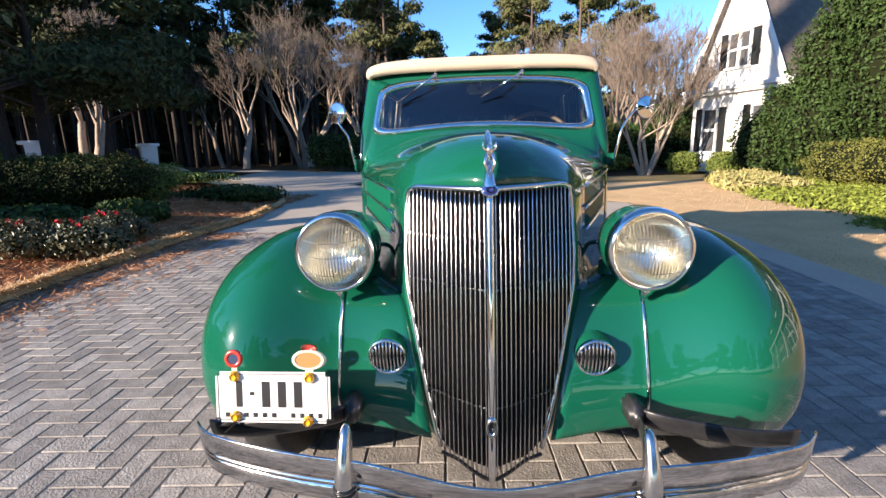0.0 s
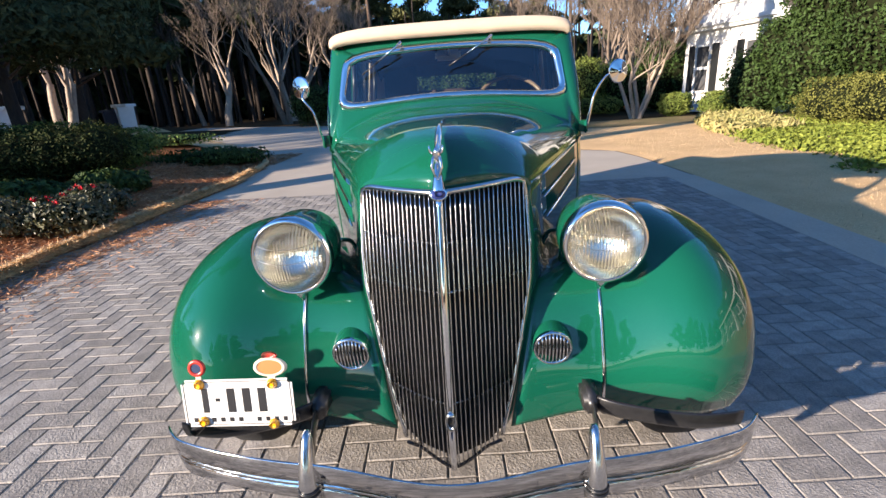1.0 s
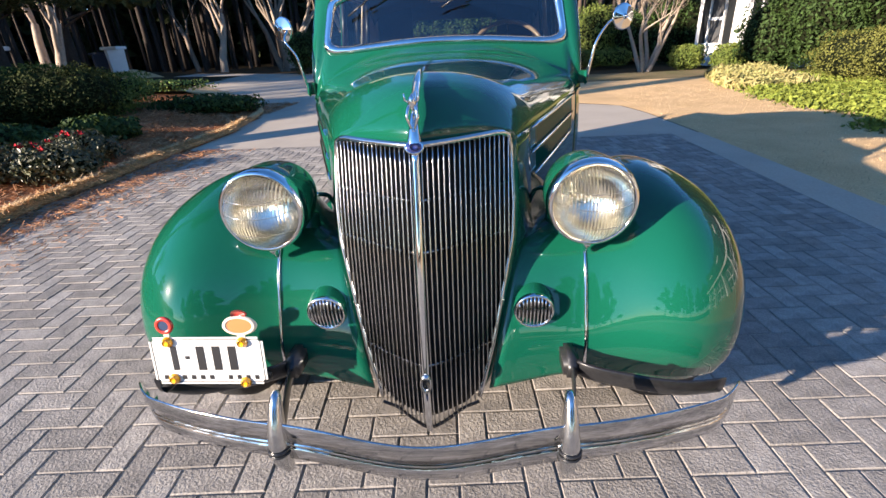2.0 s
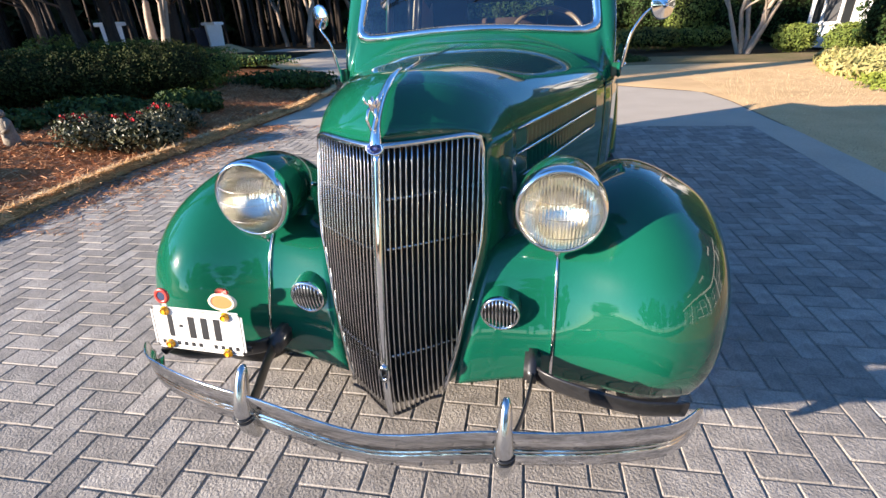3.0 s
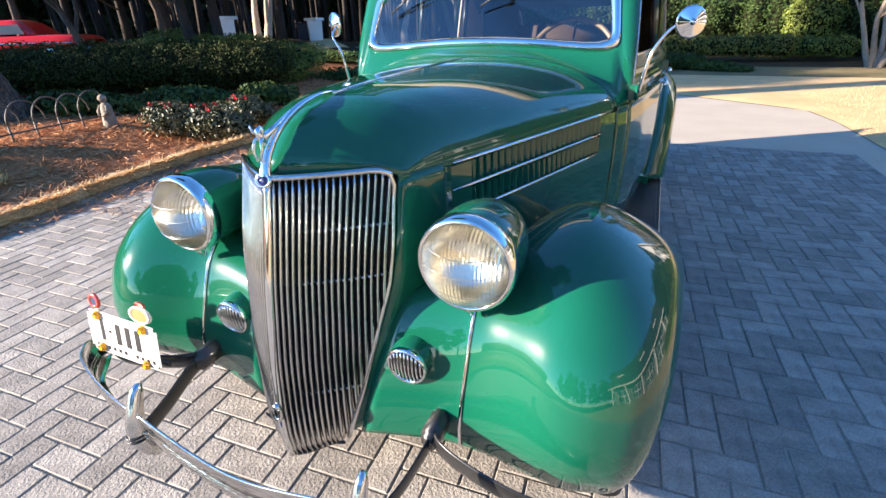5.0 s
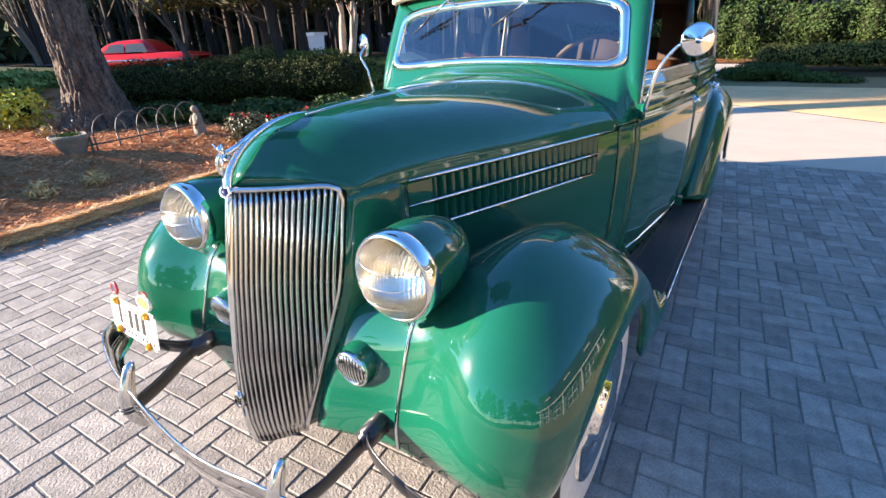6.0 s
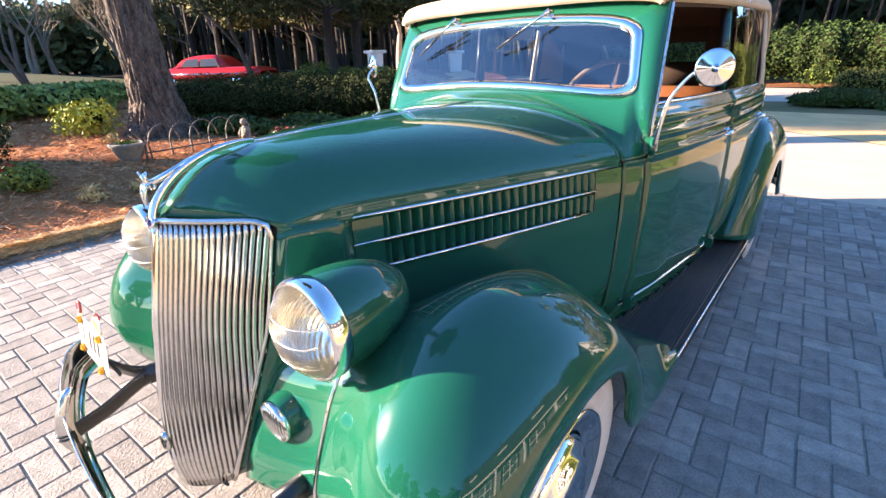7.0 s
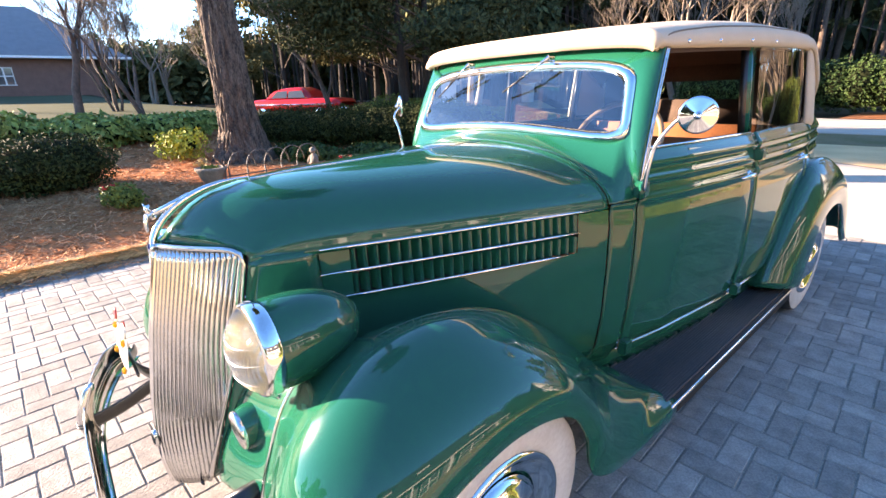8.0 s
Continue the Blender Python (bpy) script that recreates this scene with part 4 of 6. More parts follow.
# ---- side mirrors ----
for s, cx, cy, cz, bx, by in ((1, 0.836, 1.201, 1.329, 0.690, 1.205), (-1, -0.785, 1.245, 1.352, -0.690, 1.205)):
    sm = empty("side_mirror")
    sm.parent = car
    arm = crom([(bx, by, 1.075), (bx + s * 0.012, by - 0.012, 1.15), (bx + s * 0.03, by - 0.014, 1.23), (bx + s * 0.075, by - 0.008, 1.30), (cx - s * 0.03, cy - 0.01, cz)], 24)
    part("mirror_arm", tube(bmesh.new(), arm, [0.008 - 0.003 * k / 23 for k in range(24)], 10), CHROME, sm)
    face = Matrix.Translation((cx, cy, cz)) @ Matrix.Rotation(radians(23 * s), 4, "Z") @ FORWARD
    part("mirror_head", lathe(bmesh.new(), [(0, 0.024), (0.006, 0.023), (0.0095, 0.018), (0.0105, 0.0135), (0.0115, 0.0125), (0.014, 0.0117), (0.025, 0.0084), (0.038, 0.0045), (0.050, 0.0009), (0.0535, -0.0002), (0.0565, -0.003), (0.056, -0.008), (0.052, -0.010), (0.0, -0.010)], 48, face), CHROME, sm)
    bm = bmesh.new()
    box(bm, -0.008, 0.010, -0.014, 0.014, -0.03, 0.035, 0.006, Matrix.Translation((bx - s * 0.006, by, 1.07)))
    part("mount", bm, PAINT, sm)


# ---- ground and paving ----
def rise(x, y):
    """Height of the land: level round the drive, climbing gently to the wooded side."""
    k = min(1.0, max(0.0, (-x - 4.35) / 2.0))
    k = k * k * (3 - 2 * k)
    if y > 7:
        k *= max(0.0, 1 - (y - 7) / 14) if x > -14 else 1.0
    if y > 7:      # the drive and the road lie level, with a bank on the wooded side
        bank = float(np.interp(y, (7.0, 8.8, 15.3, 21.9, 28.4, 45.0), (-4.4, -4.6, -8.4, -13.7, -19.7, -45.0))) - x
        bank = min(1.0, max(0.0, bank / 1.6))
    else:
        bank = 1.0
    slope = bank * 0.040 * min(13.5, max(0.0, -x - 6.5)) * min(1.0, max(0.0, (-x - 6.5) / 4))
    hill = 0.040 * min(45.0, max(0.0, -x - 20.0)) * min(1.0, max(0.0, (10.0 - y) / 5))
    return 0.20 * k * bank + slope + hill


STRAW = material("pine_straw_mulch", (0.31, 0.105, 0.042), 0.9, second=(0.44, 0.18, 0.078), scale=3, fine=60, bump=0.8, bump_scale=45, spec=0.05)
LAWN = material("dormant_lawn", (0.68, 0.46, 0.25), 0.95, second=(0.53, 0.35, 0.18), scale=1.6, fine=50, bump=0.5, bump_scale=30, spec=0.05)
CONCRETE = material("drive_concrete", (0.47, 0.41, 0.33), 0.85, second=(0.40, 0.345, 0.28), scale=1.5, fine=60, bump=0.12, bump_scale=120, spec=0.20)
ASPHALT = material("road_asphalt", (0.085, 0.083, 0.082), 0.9, second=(0.065, 0.064, 0.063), scale=1.5, fine=60, bump=0.2, bump_scale=150, spec=0.15)
FLOORWOOD = material("woodland_floor", (0.075, 0.050, 0.028), 0.95, second=(0.045, 0.035, 0.02), scale=0.6, fine=14, bump=0.6, bump_scale=12, spec=0.04)
LITTER = material("leaf_litter", (0.24, 0.17, 0.10), 0.95, second=(0.13, 0.13, 0.06), scale=1.1, fine=18, bump=0.6, bump_scale=30, spec=0.04)
# this dark green has the far lawn's shade in it
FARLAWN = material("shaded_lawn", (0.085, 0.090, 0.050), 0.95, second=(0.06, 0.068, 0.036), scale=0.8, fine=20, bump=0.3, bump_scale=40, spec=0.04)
PAVER = material("grey_paver", (0.365, 0.333, 0.295), 0.85, second=(0.218, 0.201, 0.181), scale=11, fine=150, bump=0.55, bump_scale=120, per_object=0.21, spec=0.15)
PAVER_FAR = material("grey_paver_rest", (0.365, 0.333, 0.295), 0.85, second=(0.218, 0.201, 0.181), scale=11, fine=150, bump=0.55, bump_scale=120, per_island=0.21, spec=0.15)
JOINT = material("joint_sand", (0.17, 0.155, 0.135), 0.95, second=(0.33, 0.295, 0.25), scale=6, fine=90, bump=0.4, bump_scale=160, spec=0.08)


def sheet(name, xs, ys, dz, mat, label, kind="structure", cut=None):
    vs = [(x, y, rise(x, y) + dz) for y in ys for x in xs]
    n = len(xs)
    fs = [(j * n + i, j * n + i + 1, (j + 1) * n + i + 1, (j + 1) * n + i) for j in range(len(ys) - 1) for i in range(n - 1)
          if cut is None or cut((xs[i] + xs[i + 1]) / 2, (ys[j] + ys[j + 1]) / 2)]
    return raw(name, vs, fs, mat, None, label, True, kind)


axis = np.concatenate([[-900, -400, -200, -120, -80], np.arange(-60, -20, 4), np.arange(-20, 20, 1.0), np.arange(20, 60, 8), [80, 120, 200, 400, 900]])
sheet("ground", list(axis), list(axis), -0.075, FLOORWOOD, "brown leaf-strewn woodland ground")

LEFT, RIGHT, NEAR, FAR = -3.96, 2.80, -7.2, 5.25     # the paved court


def slab(name, corners, z0, z1, mat, label, kind="structure"):
    bm = bmesh.new()
    lo = [bm.verts.new((x, y, z0)) for x, y in corners]
    hi = [bm.verts.new((x, y, z1)) for x, y in corners]
    bm.faces.new(hi)
    for i in range(len(lo)):
        j = (i + 1) % len(lo)
        bm.faces.new((lo[i], lo[j], hi[j], hi[i]))
    return finish(name, bm, mat, None, label, False, kind)


paving = slab("paving", [(LEFT, NEAR), (RIGHT, NEAR), (RIGHT, FAR), (LEFT, FAR)], -0.09, -0.0005, JOINT, "herringbone driveway of grey concrete pavers")
slab("kerb_strip", [(RIGHT, NEAR), (RIGHT + 0.38, NEAR), (RIGHT + 0.38, FAR), (RIGHT, FAR)], -0.09, 0.0068, CONCRETE, "pale concrete border strip along the pavers")
slab("drive", [(-3.96, FAR), (RIGHT + 0.38, FAR), (3.13, 7.2), (2.97, 8.2), (2.44, 8.6), (1.5, 9.3), (0.4, 10.0), (-1.0, 10.8), (-3.0, 12.5), (-4.6, 15.2), (-4.2, 16.6), (0.6, 16.2), (0.6, 21.9), (-2.6, 22.4), (-6.5, 24.0), (-8.3, 25.3), (-24.7, 36.8), (-50, 54), (-50, 48), (-19.7, 28.4), (-13.7, 21.9), (-8.4, 15.3), (-5.4, 10.5), (-4.6, 8.8), (-4.4, 7.2)], -0.09, -0.002, CONCRETE, "pale concrete drive")
slab("court_apron", [(LEFT - 0.36, -14), (RIGHT + 0.38, -14), (RIGHT + 0.38, NEAR), (LEFT - 0.36, NEAR)], -0.09, -0.003, CONCRETE, "pale concrete drive")

# straw bed with its rolled edge
bx = list(np.concatenate([np.linspace(-16, -6.5, 14), np.linspace(-6.2, -3.98, 10)]))
sheet("planting_bed", bx, list(np.linspace(-8, 14, 45)), 0.004, STRAW, "pine-straw mulch bed", cut=lambda x, y: x < float(np.interp(y, (4.8, 6.6, 9.2, 11.4, 14), (-3.9, -4.0, -4.5, -5.6, -7.5))))
sheet("roadside_lawn", list(np.linspace(-22, -6, 40)), list(np.linspace(13.0, 25.0, 40)), 0.010, LAWN, "strip of dry tan lawn along the road",
      cut=lambda x, y: 0.0 < float(np.interp(y, (13.0, 15.3, 21.9, 28.4), (-7.0, -8.4, -13.7, -19.7))) - x < float(np.interp(y, (13.0, 16.0, 21.0, 25.0), (0.4, 2.6, 3.8, 2.0))))
lawn_ys = list(np.linspace(-9, 5, 12)) + list(np.linspace(5.4, 13.2, 30))
lawn_rows = [[(x, y, 0.006 + 0.012 * min(1, (x - float(np.interp(y, (5, 7.2, 8.2, 8.6, 9.3, 10.0, 10.8, 12.5, 13.2), (3.18, 3.13, 2.97, 2.44, 1.5, 0.4, -1.0, -3.0, -3.6)))) / 0.3)) for x in
              float(np.interp(y, (5, 7.2, 8.2, 8.6, 9.3, 10.0, 10.8, 12.5, 13.2), (3.18, 3.13, 2.97, 2.44, 1.5, 0.4, -1.0, -3.0, -3.6))) + np.linspace(0, 1, 26) ** 1.6 * 11.0] for y in lawn_ys]
finish("lawn", grid_bm(np.array(lawn_rows)), LAWN, None, "dry tan winter lawn", True, "structure")
sheet("grass_verge", list(np.linspace(-3.4, 12, 22)), list(np.linspace(13.2, 16.1, 8)), 0.004, LITTER, "thin green grass and leaf litter below the hedge")

sheet("straw_bed", list(np.linspace(-2.4, 12, 20)), list(np.linspace(22.5, 27, 6)), 0.006, STRAW, "fallen straw and leaves below the tall hedge")

# herringbone
PW, PA = 0.1025, radians(3.4)
P_X0, P_Y0 = -1.693, 0.103
gap, top = 0.0036, 0.004


def paver_mesh(lx, ly):
    bm = bmesh.new()
    a, b, c = lx / 2 - gap, ly / 2 - gap, 0.0030
    lo = [bm.verts.new((x, y, -0.03)) for x, y in ((-a, -b), (a, -b), (a, b), (-a, b))]
    mid = [bm.verts.new((x, y, top - 0.004)) for x, y in ((-a, -b), (a, -b), (a, b), (-a, b))]
    hi = [bm.verts.new((x, y, top)) for x, y in ((-a + c, -b + c), (a - c, -b + c), (a - c, b - c), (-a + c, b - c))]
    bm.faces.new(hi)
    for i in range(4):
        j = (i + 1) % 4
        bm.faces.new((lo[i], lo[j], mid[j], mid[i]))
        bm.faces.new((mid[i], mid[j], hi[j], hi[i]))
    me = bpy.data.meshes.new("paver")
    bm.to_mesh(me)
    bm.free()
    me.materials.append(PAVER)
    return me


flat_me, upright_me = paver_mesh(2 * PW, PW), paver_mesh(PW, 2 * PW)
turn = Matrix.Rotation(PA, 4, "Z")
near_list, rest = [], []
rng = random.Random(5)
for a in range(-110, 111):
    for b in range(-60, 61):
        i, j = -a + 2 * b, a + 2 * b
        for me, cx, cy in ((flat_me, i + 1.0, j + 0.5), (upright_me, i + 1.5, j + 2.0)):
            p = turn @ Vector((cx * PW, cy * PW, 0))
            x, y = p.x + P_X0, p.y + P_Y0
            if LEFT - 0.02 < x < RIGHT + 0.08 and NEAR + 0.06 < y < FAR - 0.06:
                d = min(math.hypot(x + 0.5, y + 0.35), math.hypot(x - 1.3, y - 1.0) * 0.9)
                rest.append((d, me, x, y, rng.uniform(-0.0015, 0.0015), rng.uniform(-0.6, 0.6)))
rest.sort(key=lambda r: r[0])
near_list, rest = rest[:300], rest[300:]


# ---- plants ----
def leaf_mat(name, a, b, rough=0.45, var=0.35, spec=0.12):
    m = material(name, a, rough + 0.12, second=b, scale=2.5, fine=25, per_island=var, spec=spec)
    return m


LEAF_DARK = leaf_mat("dark_evergreen_leaf", (0.022, 0.044, 0.013), (0.048, 0.082, 0.022))
LEAF_MID = leaf_mat("hedge_leaf", (0.080, 0.120, 0.026), (0.160, 0.190, 0.044))
LEAF_HEDGE = leaf_mat("clipped_hedge_leaf", (0.016, 0.026, 0.008), (0.048, 0.060, 0.016), 0.6)
LEAF_ROSE = leaf_mat("rose_leaf", (0.045, 0.058, 0.024), (0.115, 0.105, 0.055), 0.3, 0.35, 0.4)
LEAF_OLIVE = leaf_mat("olive_hedge_leaf", (0.085, 0.095, 0.024), (0.17, 0.165, 0.042))
LEAF_YEL = leaf_mat("yellow_green_leaf", (0.11, 0.15, 0.026), (0.20, 0.225, 0.042))
# cedar needles; pines on the dark side carry their shade in this colour
CEDAR = leaf_mat("shaded_cedar_needle", (0.028, 0.040, 0.017), (0.062, 0.072, 0.030), 0.7)
OLD_BARK = material("furrowed_bark", (0.185, 0.135, 0.10), 0.95, second=(0.022, 0.016, 0.013), scale=13, fine=60, bump=1.0, bump_scale=24, stretch=(1, 1, 0.30))
OLD_BARK.node_tree.nodes["Bump"].inputs["Distance"].default_value = 0.06
# lighter olive copy for far evergreens, sunlight put into the leaf colour
LEAF_SUNLIT = leaf_mat("sunlit_olive_leaf", (0.085, 0.082, 0.034), (0.19, 0.165, 0.07), 0.7)
LEAF_IVY = leaf_mat("ivy_leaf", (0.12, 0.20, 0.045), (0.24, 0.30, 0.09))
NEEDLE = leaf_mat("pine_needle", (0.062, 0.072, 0.030), (0.140, 0.135, 0.055), 0.7)
PETAL = leaf_mat("red_petal", (0.50, 0.02, 0.03), (0.35, 0.02, 0.03))
BARK = material("pine_bark", (0.16, 0.105, 0.075), 0.95, second=(0.07, 0.05, 0.04), scale=5, fine=30, bump=1.0, bump_scale=14, stretch=(1, 1, 0.35))
PALE_BARK = material("pale_bark", (0.42, 0.33, 0.25), 0.85, second=(0.26, 0.20, 0.15), scale=4, fine=24, bump=0.4, bump_scale=18, stretch=(1, 1, 0.4))
# bark darkened for trunks standing in the shaded wood
DARK_BARK = material("shaded_wood_bark", (0.050, 0.036, 0.028), 0.95, second=(0.025, 0.019, 0.016), scale=5, fine=30, bump=0.6, bump_scale=14, stretch=(1, 1, 0.35))
TWIG = material("grey_twig", (0.24, 0.185, 0.14), 0.9, second=(0.16, 0.12, 0.09), scale=6, fine=30)


def leaves(blobs, n, size, seed, shell=0.45, long=1.6):
    """n leaf blades scattered through soft ellipsoids (cx, cy, cz, rx, ry, rz), denser at their skin."""
    r = np.random.RandomState(seed)
    blobs = np.array(blobs, float)
    wt = (blobs[:, 3] * blobs[:, 4] * blobs[:, 5]) ** 0.67
    pick = r.choice(len(blobs), n, p=wt / wt.sum())
    d = r.normal(size=(n, 3))
    d /= np.linalg.norm(d, axis=1)[:, None]
    rad = 1 - shell * r.rand(n) ** 1.5
    bump = 1 + 0.10 * np.sin(d[:, 0] * 7 + pick) * np.sin(d[:, 1] * 6 + 2 * pick) + 0.08 * np.sin(d[:, 2] * 11 + pick)
    c = blobs[pick, :3] + d * (rad * bump)[:, None] * blobs[pick, 3:]
    out = d + 0.55 * r.normal(size=(n, 3))
    out /= np.linalg.norm(out, axis=1)[:, None]
    t1 = np.cross(out, r.normal(size=(n, 3)))
    t1 /= np.linalg.norm(t1, axis=1)[:, None]
    t2 = np.cross(out, t1)
    s = size * (0.6 + 0.8 * r.rand(n))[:, None]
    v = np.stack([c - t1 * s * long * 0.5, c + t2 * s * 0.42 + out * s * 0.12, c + t1 * s * long * 0.5, c - t2 * s * 0.42 + out * s * 0.12], 1).reshape(-1, 3)
    f = np.arange(4 * n).reshape(-1, 4)
    return v, f


def leaf_object(name, blobs, n, size, seed, mat, parent=None, label="", floor=None, shell=0.45, kind="", long=1.6):
    v, f = leaves(blobs, n, size, seed, shell, long)
    if floor is not None:
        v[:, 2] = np.maximum(v[:, 2], floor)
    return raw(name, v.tolist(), f.tolist(), mat, parent, label, False, kind)


# near-black solids inside the foliage, put there for the shade between leaves
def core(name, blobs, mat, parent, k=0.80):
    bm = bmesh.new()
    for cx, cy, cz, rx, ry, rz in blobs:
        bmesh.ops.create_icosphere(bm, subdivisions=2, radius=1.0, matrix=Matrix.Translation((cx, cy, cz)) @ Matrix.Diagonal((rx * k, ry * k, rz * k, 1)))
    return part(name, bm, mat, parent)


# shade deep in a shrub, put into the colour
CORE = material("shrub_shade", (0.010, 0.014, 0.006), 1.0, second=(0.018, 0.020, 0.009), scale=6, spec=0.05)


def shrub(name, place, blobs, n, size, seed, mat, label, category, group="", k=0.8, shell=0.45):
    sh = tagged(empty(name, place), label, category, group)
    leaf_object("foliage", blobs, n, size, seed, mat, sh, floor=-0.02, shell=shell)
    core("shade_core", blobs, CORE, sh, k)
    return sh


def hedge_blobs(length, depth, height, step=0.5, jitter=0.08, seed=1):
    r = random.Random(seed)
    out = []
    n = max(2, int(length / step))
    for i in range(n + 1):
        out.append((-length / 2 + length * i / n, r.uniform(-jitter, jitter), height * 0.5, step * 0.95, depth / 2, height * 0.5 * r.uniform(0.95, 1.05)))
    return out


def at_land(x, y, dz=0.0):
    return (x, y, rise(x, y) - 0.02 + dz)


def grow(bm_list, p, d, length, radius, depth, r, spread=0.6, seg=4, up=0.15):
    """Recursive limb: appends (points, radii) for each branch."""
    n = 4 if depth > 1 else 3
    pts, rad = [p], [radius]
    for k in range(n):
        d = (d + Vector((r.gauss(0, 0.12), r.gauss(0, 0.12), r.gauss(0, 0.08) + up * 0.25))).normalized()
        p = p + d * (length / n)
        pts.append(p)
        rad.append(radius * (1 - 0.45 * (k + 1) / n))
    bm_list.append((pts, rad))
    if depth <= 0:
        return
    kids = r.randint(2, 4) if depth > 1 else r.randint(3, 5)
    for c in range(kids):
        k = r.randint(2, n) if c else n
        a = r.uniform(0, 2 * math.pi)
        side = Vector((math.cos(a), math.sin(a), r.uniform(-0.1, 0.5)))
        nd = (d + side * spread * r.uniform(0.6, 1.3) + Vector((0, 0, up))).normalized()
        grow(bm_list, pts[k], nd, length * r.uniform(0.55, 0.8), rad[k] * r.uniform(0.54, 0.78), depth - 1, r, spread, seg, up)


def bare_tree(name, place, height, radius, seed, mat, label, stems=1, depth=5, spread=0.55, lean=0.25, first=0.3, group="bare winter trees"):
    r = random.Random(seed)
    tr = tagged(empty(name, place), label, "tree", group)
    thick_b, thin_b = [], []
    for s in range(stems):
        own = []
        thick_b.append(own)
        a = 2 * math.pi * s / stems + r.uniform(-0.4, 0.4)
        d = Vector((math.cos(a) * lean, math.sin(a) * lean, 1)).normalized() if stems > 1 else Vector((r.uniform(-lean, lean), r.uniform(-lean, lean), 1)).normalized()
        lst = []
        grow(lst, Vector((0.12 * math.cos(a) * (stems > 1), 0.12 * math.sin(a) * (stems > 1), -0.1)), d, height * first, radius, depth, r, spread)
        for pts, rad in lst:
            (own if rad[0] > radius * 0.30 else thin_b).append((pts, rad))
    for nm, lst, m, seg in [("trunk", own, mat, 7) for own in thick_b] + [("twig_mass", thin_b, TWIG, 3)]:
        bm = bmesh.new()
        for pts, rad in lst:
            tube(bm, pts, [max(q, 0.006) for q in rad], seg, cap=False)
        tagged(part(nm, bm, m, tr), kind="stuff" if nm == "twig_mass" else "")
    return tr


def pine(name, place, height, radius, seed, label, crown_from=0.5, n=5000, spread=2.6, group="tall pines", size=0.34, leaf=None):
    r = random.Random(seed)
    tr = tagged(empty(name, place), label, "tree", group)
    bm = bmesh.new()
    lx, ly = r.uniform(-0.03, 0.03), r.uniform(-0.03, 0.03)
    pts = [(lx * height * f + r.gauss(0, 0.03), ly * height * f + r.gauss(0, 0.03), height * f - 0.2) for f in np.linspace(0, 1, 9)]
    tube(bm, pts, [radius * (1.25 if k == 0 else 1 - 0.85 * k / 8) for k in range(9)], 10)
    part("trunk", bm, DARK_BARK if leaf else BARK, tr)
    bm = bmesh.new()
    blobs = []
    for k in range(int(26 * (1 - crown_from)) + 9):
        f = r.uniform(crown_from, 1.0)
        a = r.uniform(0, 2 * math.pi)
        reach = spread * (1.15 - f) / (1.15 - crown_from) * r.uniform(0.4, 1.0) + 0.3
        c = Vector((lx * height * f + reach * math.cos(a), ly * height * f + reach * math.sin(a), height * f))
        base = Vector((lx * height * f, ly * height * f, height * f - reach * 0.35))
        tube(bm, [base, base.lerp(c, 0.6) + Vector((0, 0, 0.1)), c], [radius * 0.22, radius * 0.14, radius * 0.05], 5, cap=False)
        s = spread * r.uniform(0.22, 0.44)
        blobs.append((c.x, c.y, c.z, s * r.uniform(0.8, 1.3), s * r.uniform(0.8, 1.3), s * r.uniform(0.35, 0.6)))
    tagged(part("limb_mass", bm, BARK, tr), kind="stuff")
    leaf_object("crown", blobs, n, size, seed, leaf or NEEDLE, tr, shell=0.9, long=2.2)
    return tr


# ---- left planting ----
g = []
bm = bmesh.new()
pts = [(float(lerp(y, (-8, 0.5, 1.5, 2.8, 3.7, 4.8, 6.6, 9.2, 11.4), (-3.75, -3.78, -3.92, -4.08, -4.05, -4.12, -4.06, -4.55, -5.6))) + 0.02 * math.sin(y * 1.7), y, 0.035) for y in np.linspace(-8, 11.4, 60)]
tube(bm, pts, [(0.075 + 0.012 * math.sin(k * 2.3), 0.052 + 0.009 * math.sin(k * 3.1)) for k in range(60)], 10)
finish("straw_edging", bm, material("pale_straw_roll", (0.60, 0.40, 0.21), 0.95, second=(0.42, 0.25, 0.12), scale=8, fine=60, bump=0.9, bump_scale=60, spec=0.05), None, "rolled pale straw edging of the bed", True, "structure")

def needles(name, n, box_, seed, mat, label, size=0.085, lift=0.012, wide=0.0045, tilt=0.25):
    """Loose blades strewn over the land inside x0, x1, y0, y1."""
    r = np.random.RandomState(seed)
    x, y = r.uniform(box_[0], box_[1], n), r.uniform(box_[2], box_[3], n)
    a, sl, ln = r.uniform(0, 2 * np.pi, n), r.normal(0, tilt, n), size * r.uniform(0.5, 1.4, n)
    z = np.array([rise(p, q) for p, q in zip(x, y)]) + lift * r.uniform(0.5, 1.8, n)
    d = np.stack([np.cos(a), np.sin(a), sl], 1) * ln[:, None] / 2
    q = np.stack([-np.sin(a), np.cos(a), 0.5 * r.normal(size=n)], 1) * wide
    c = np.stack([x, y, z + np.abs(sl) * ln / 2], 1)
    vv = np.stack([c - d - q, c + d - q * 0.4, c + d + q * 0.4, c - d + q], 1).reshape(-1, 3)
    return raw(name, vv.tolist(), np.arange(4 * n).reshape(-1, 4).tolist(), mat, None, label, False, "stuff")


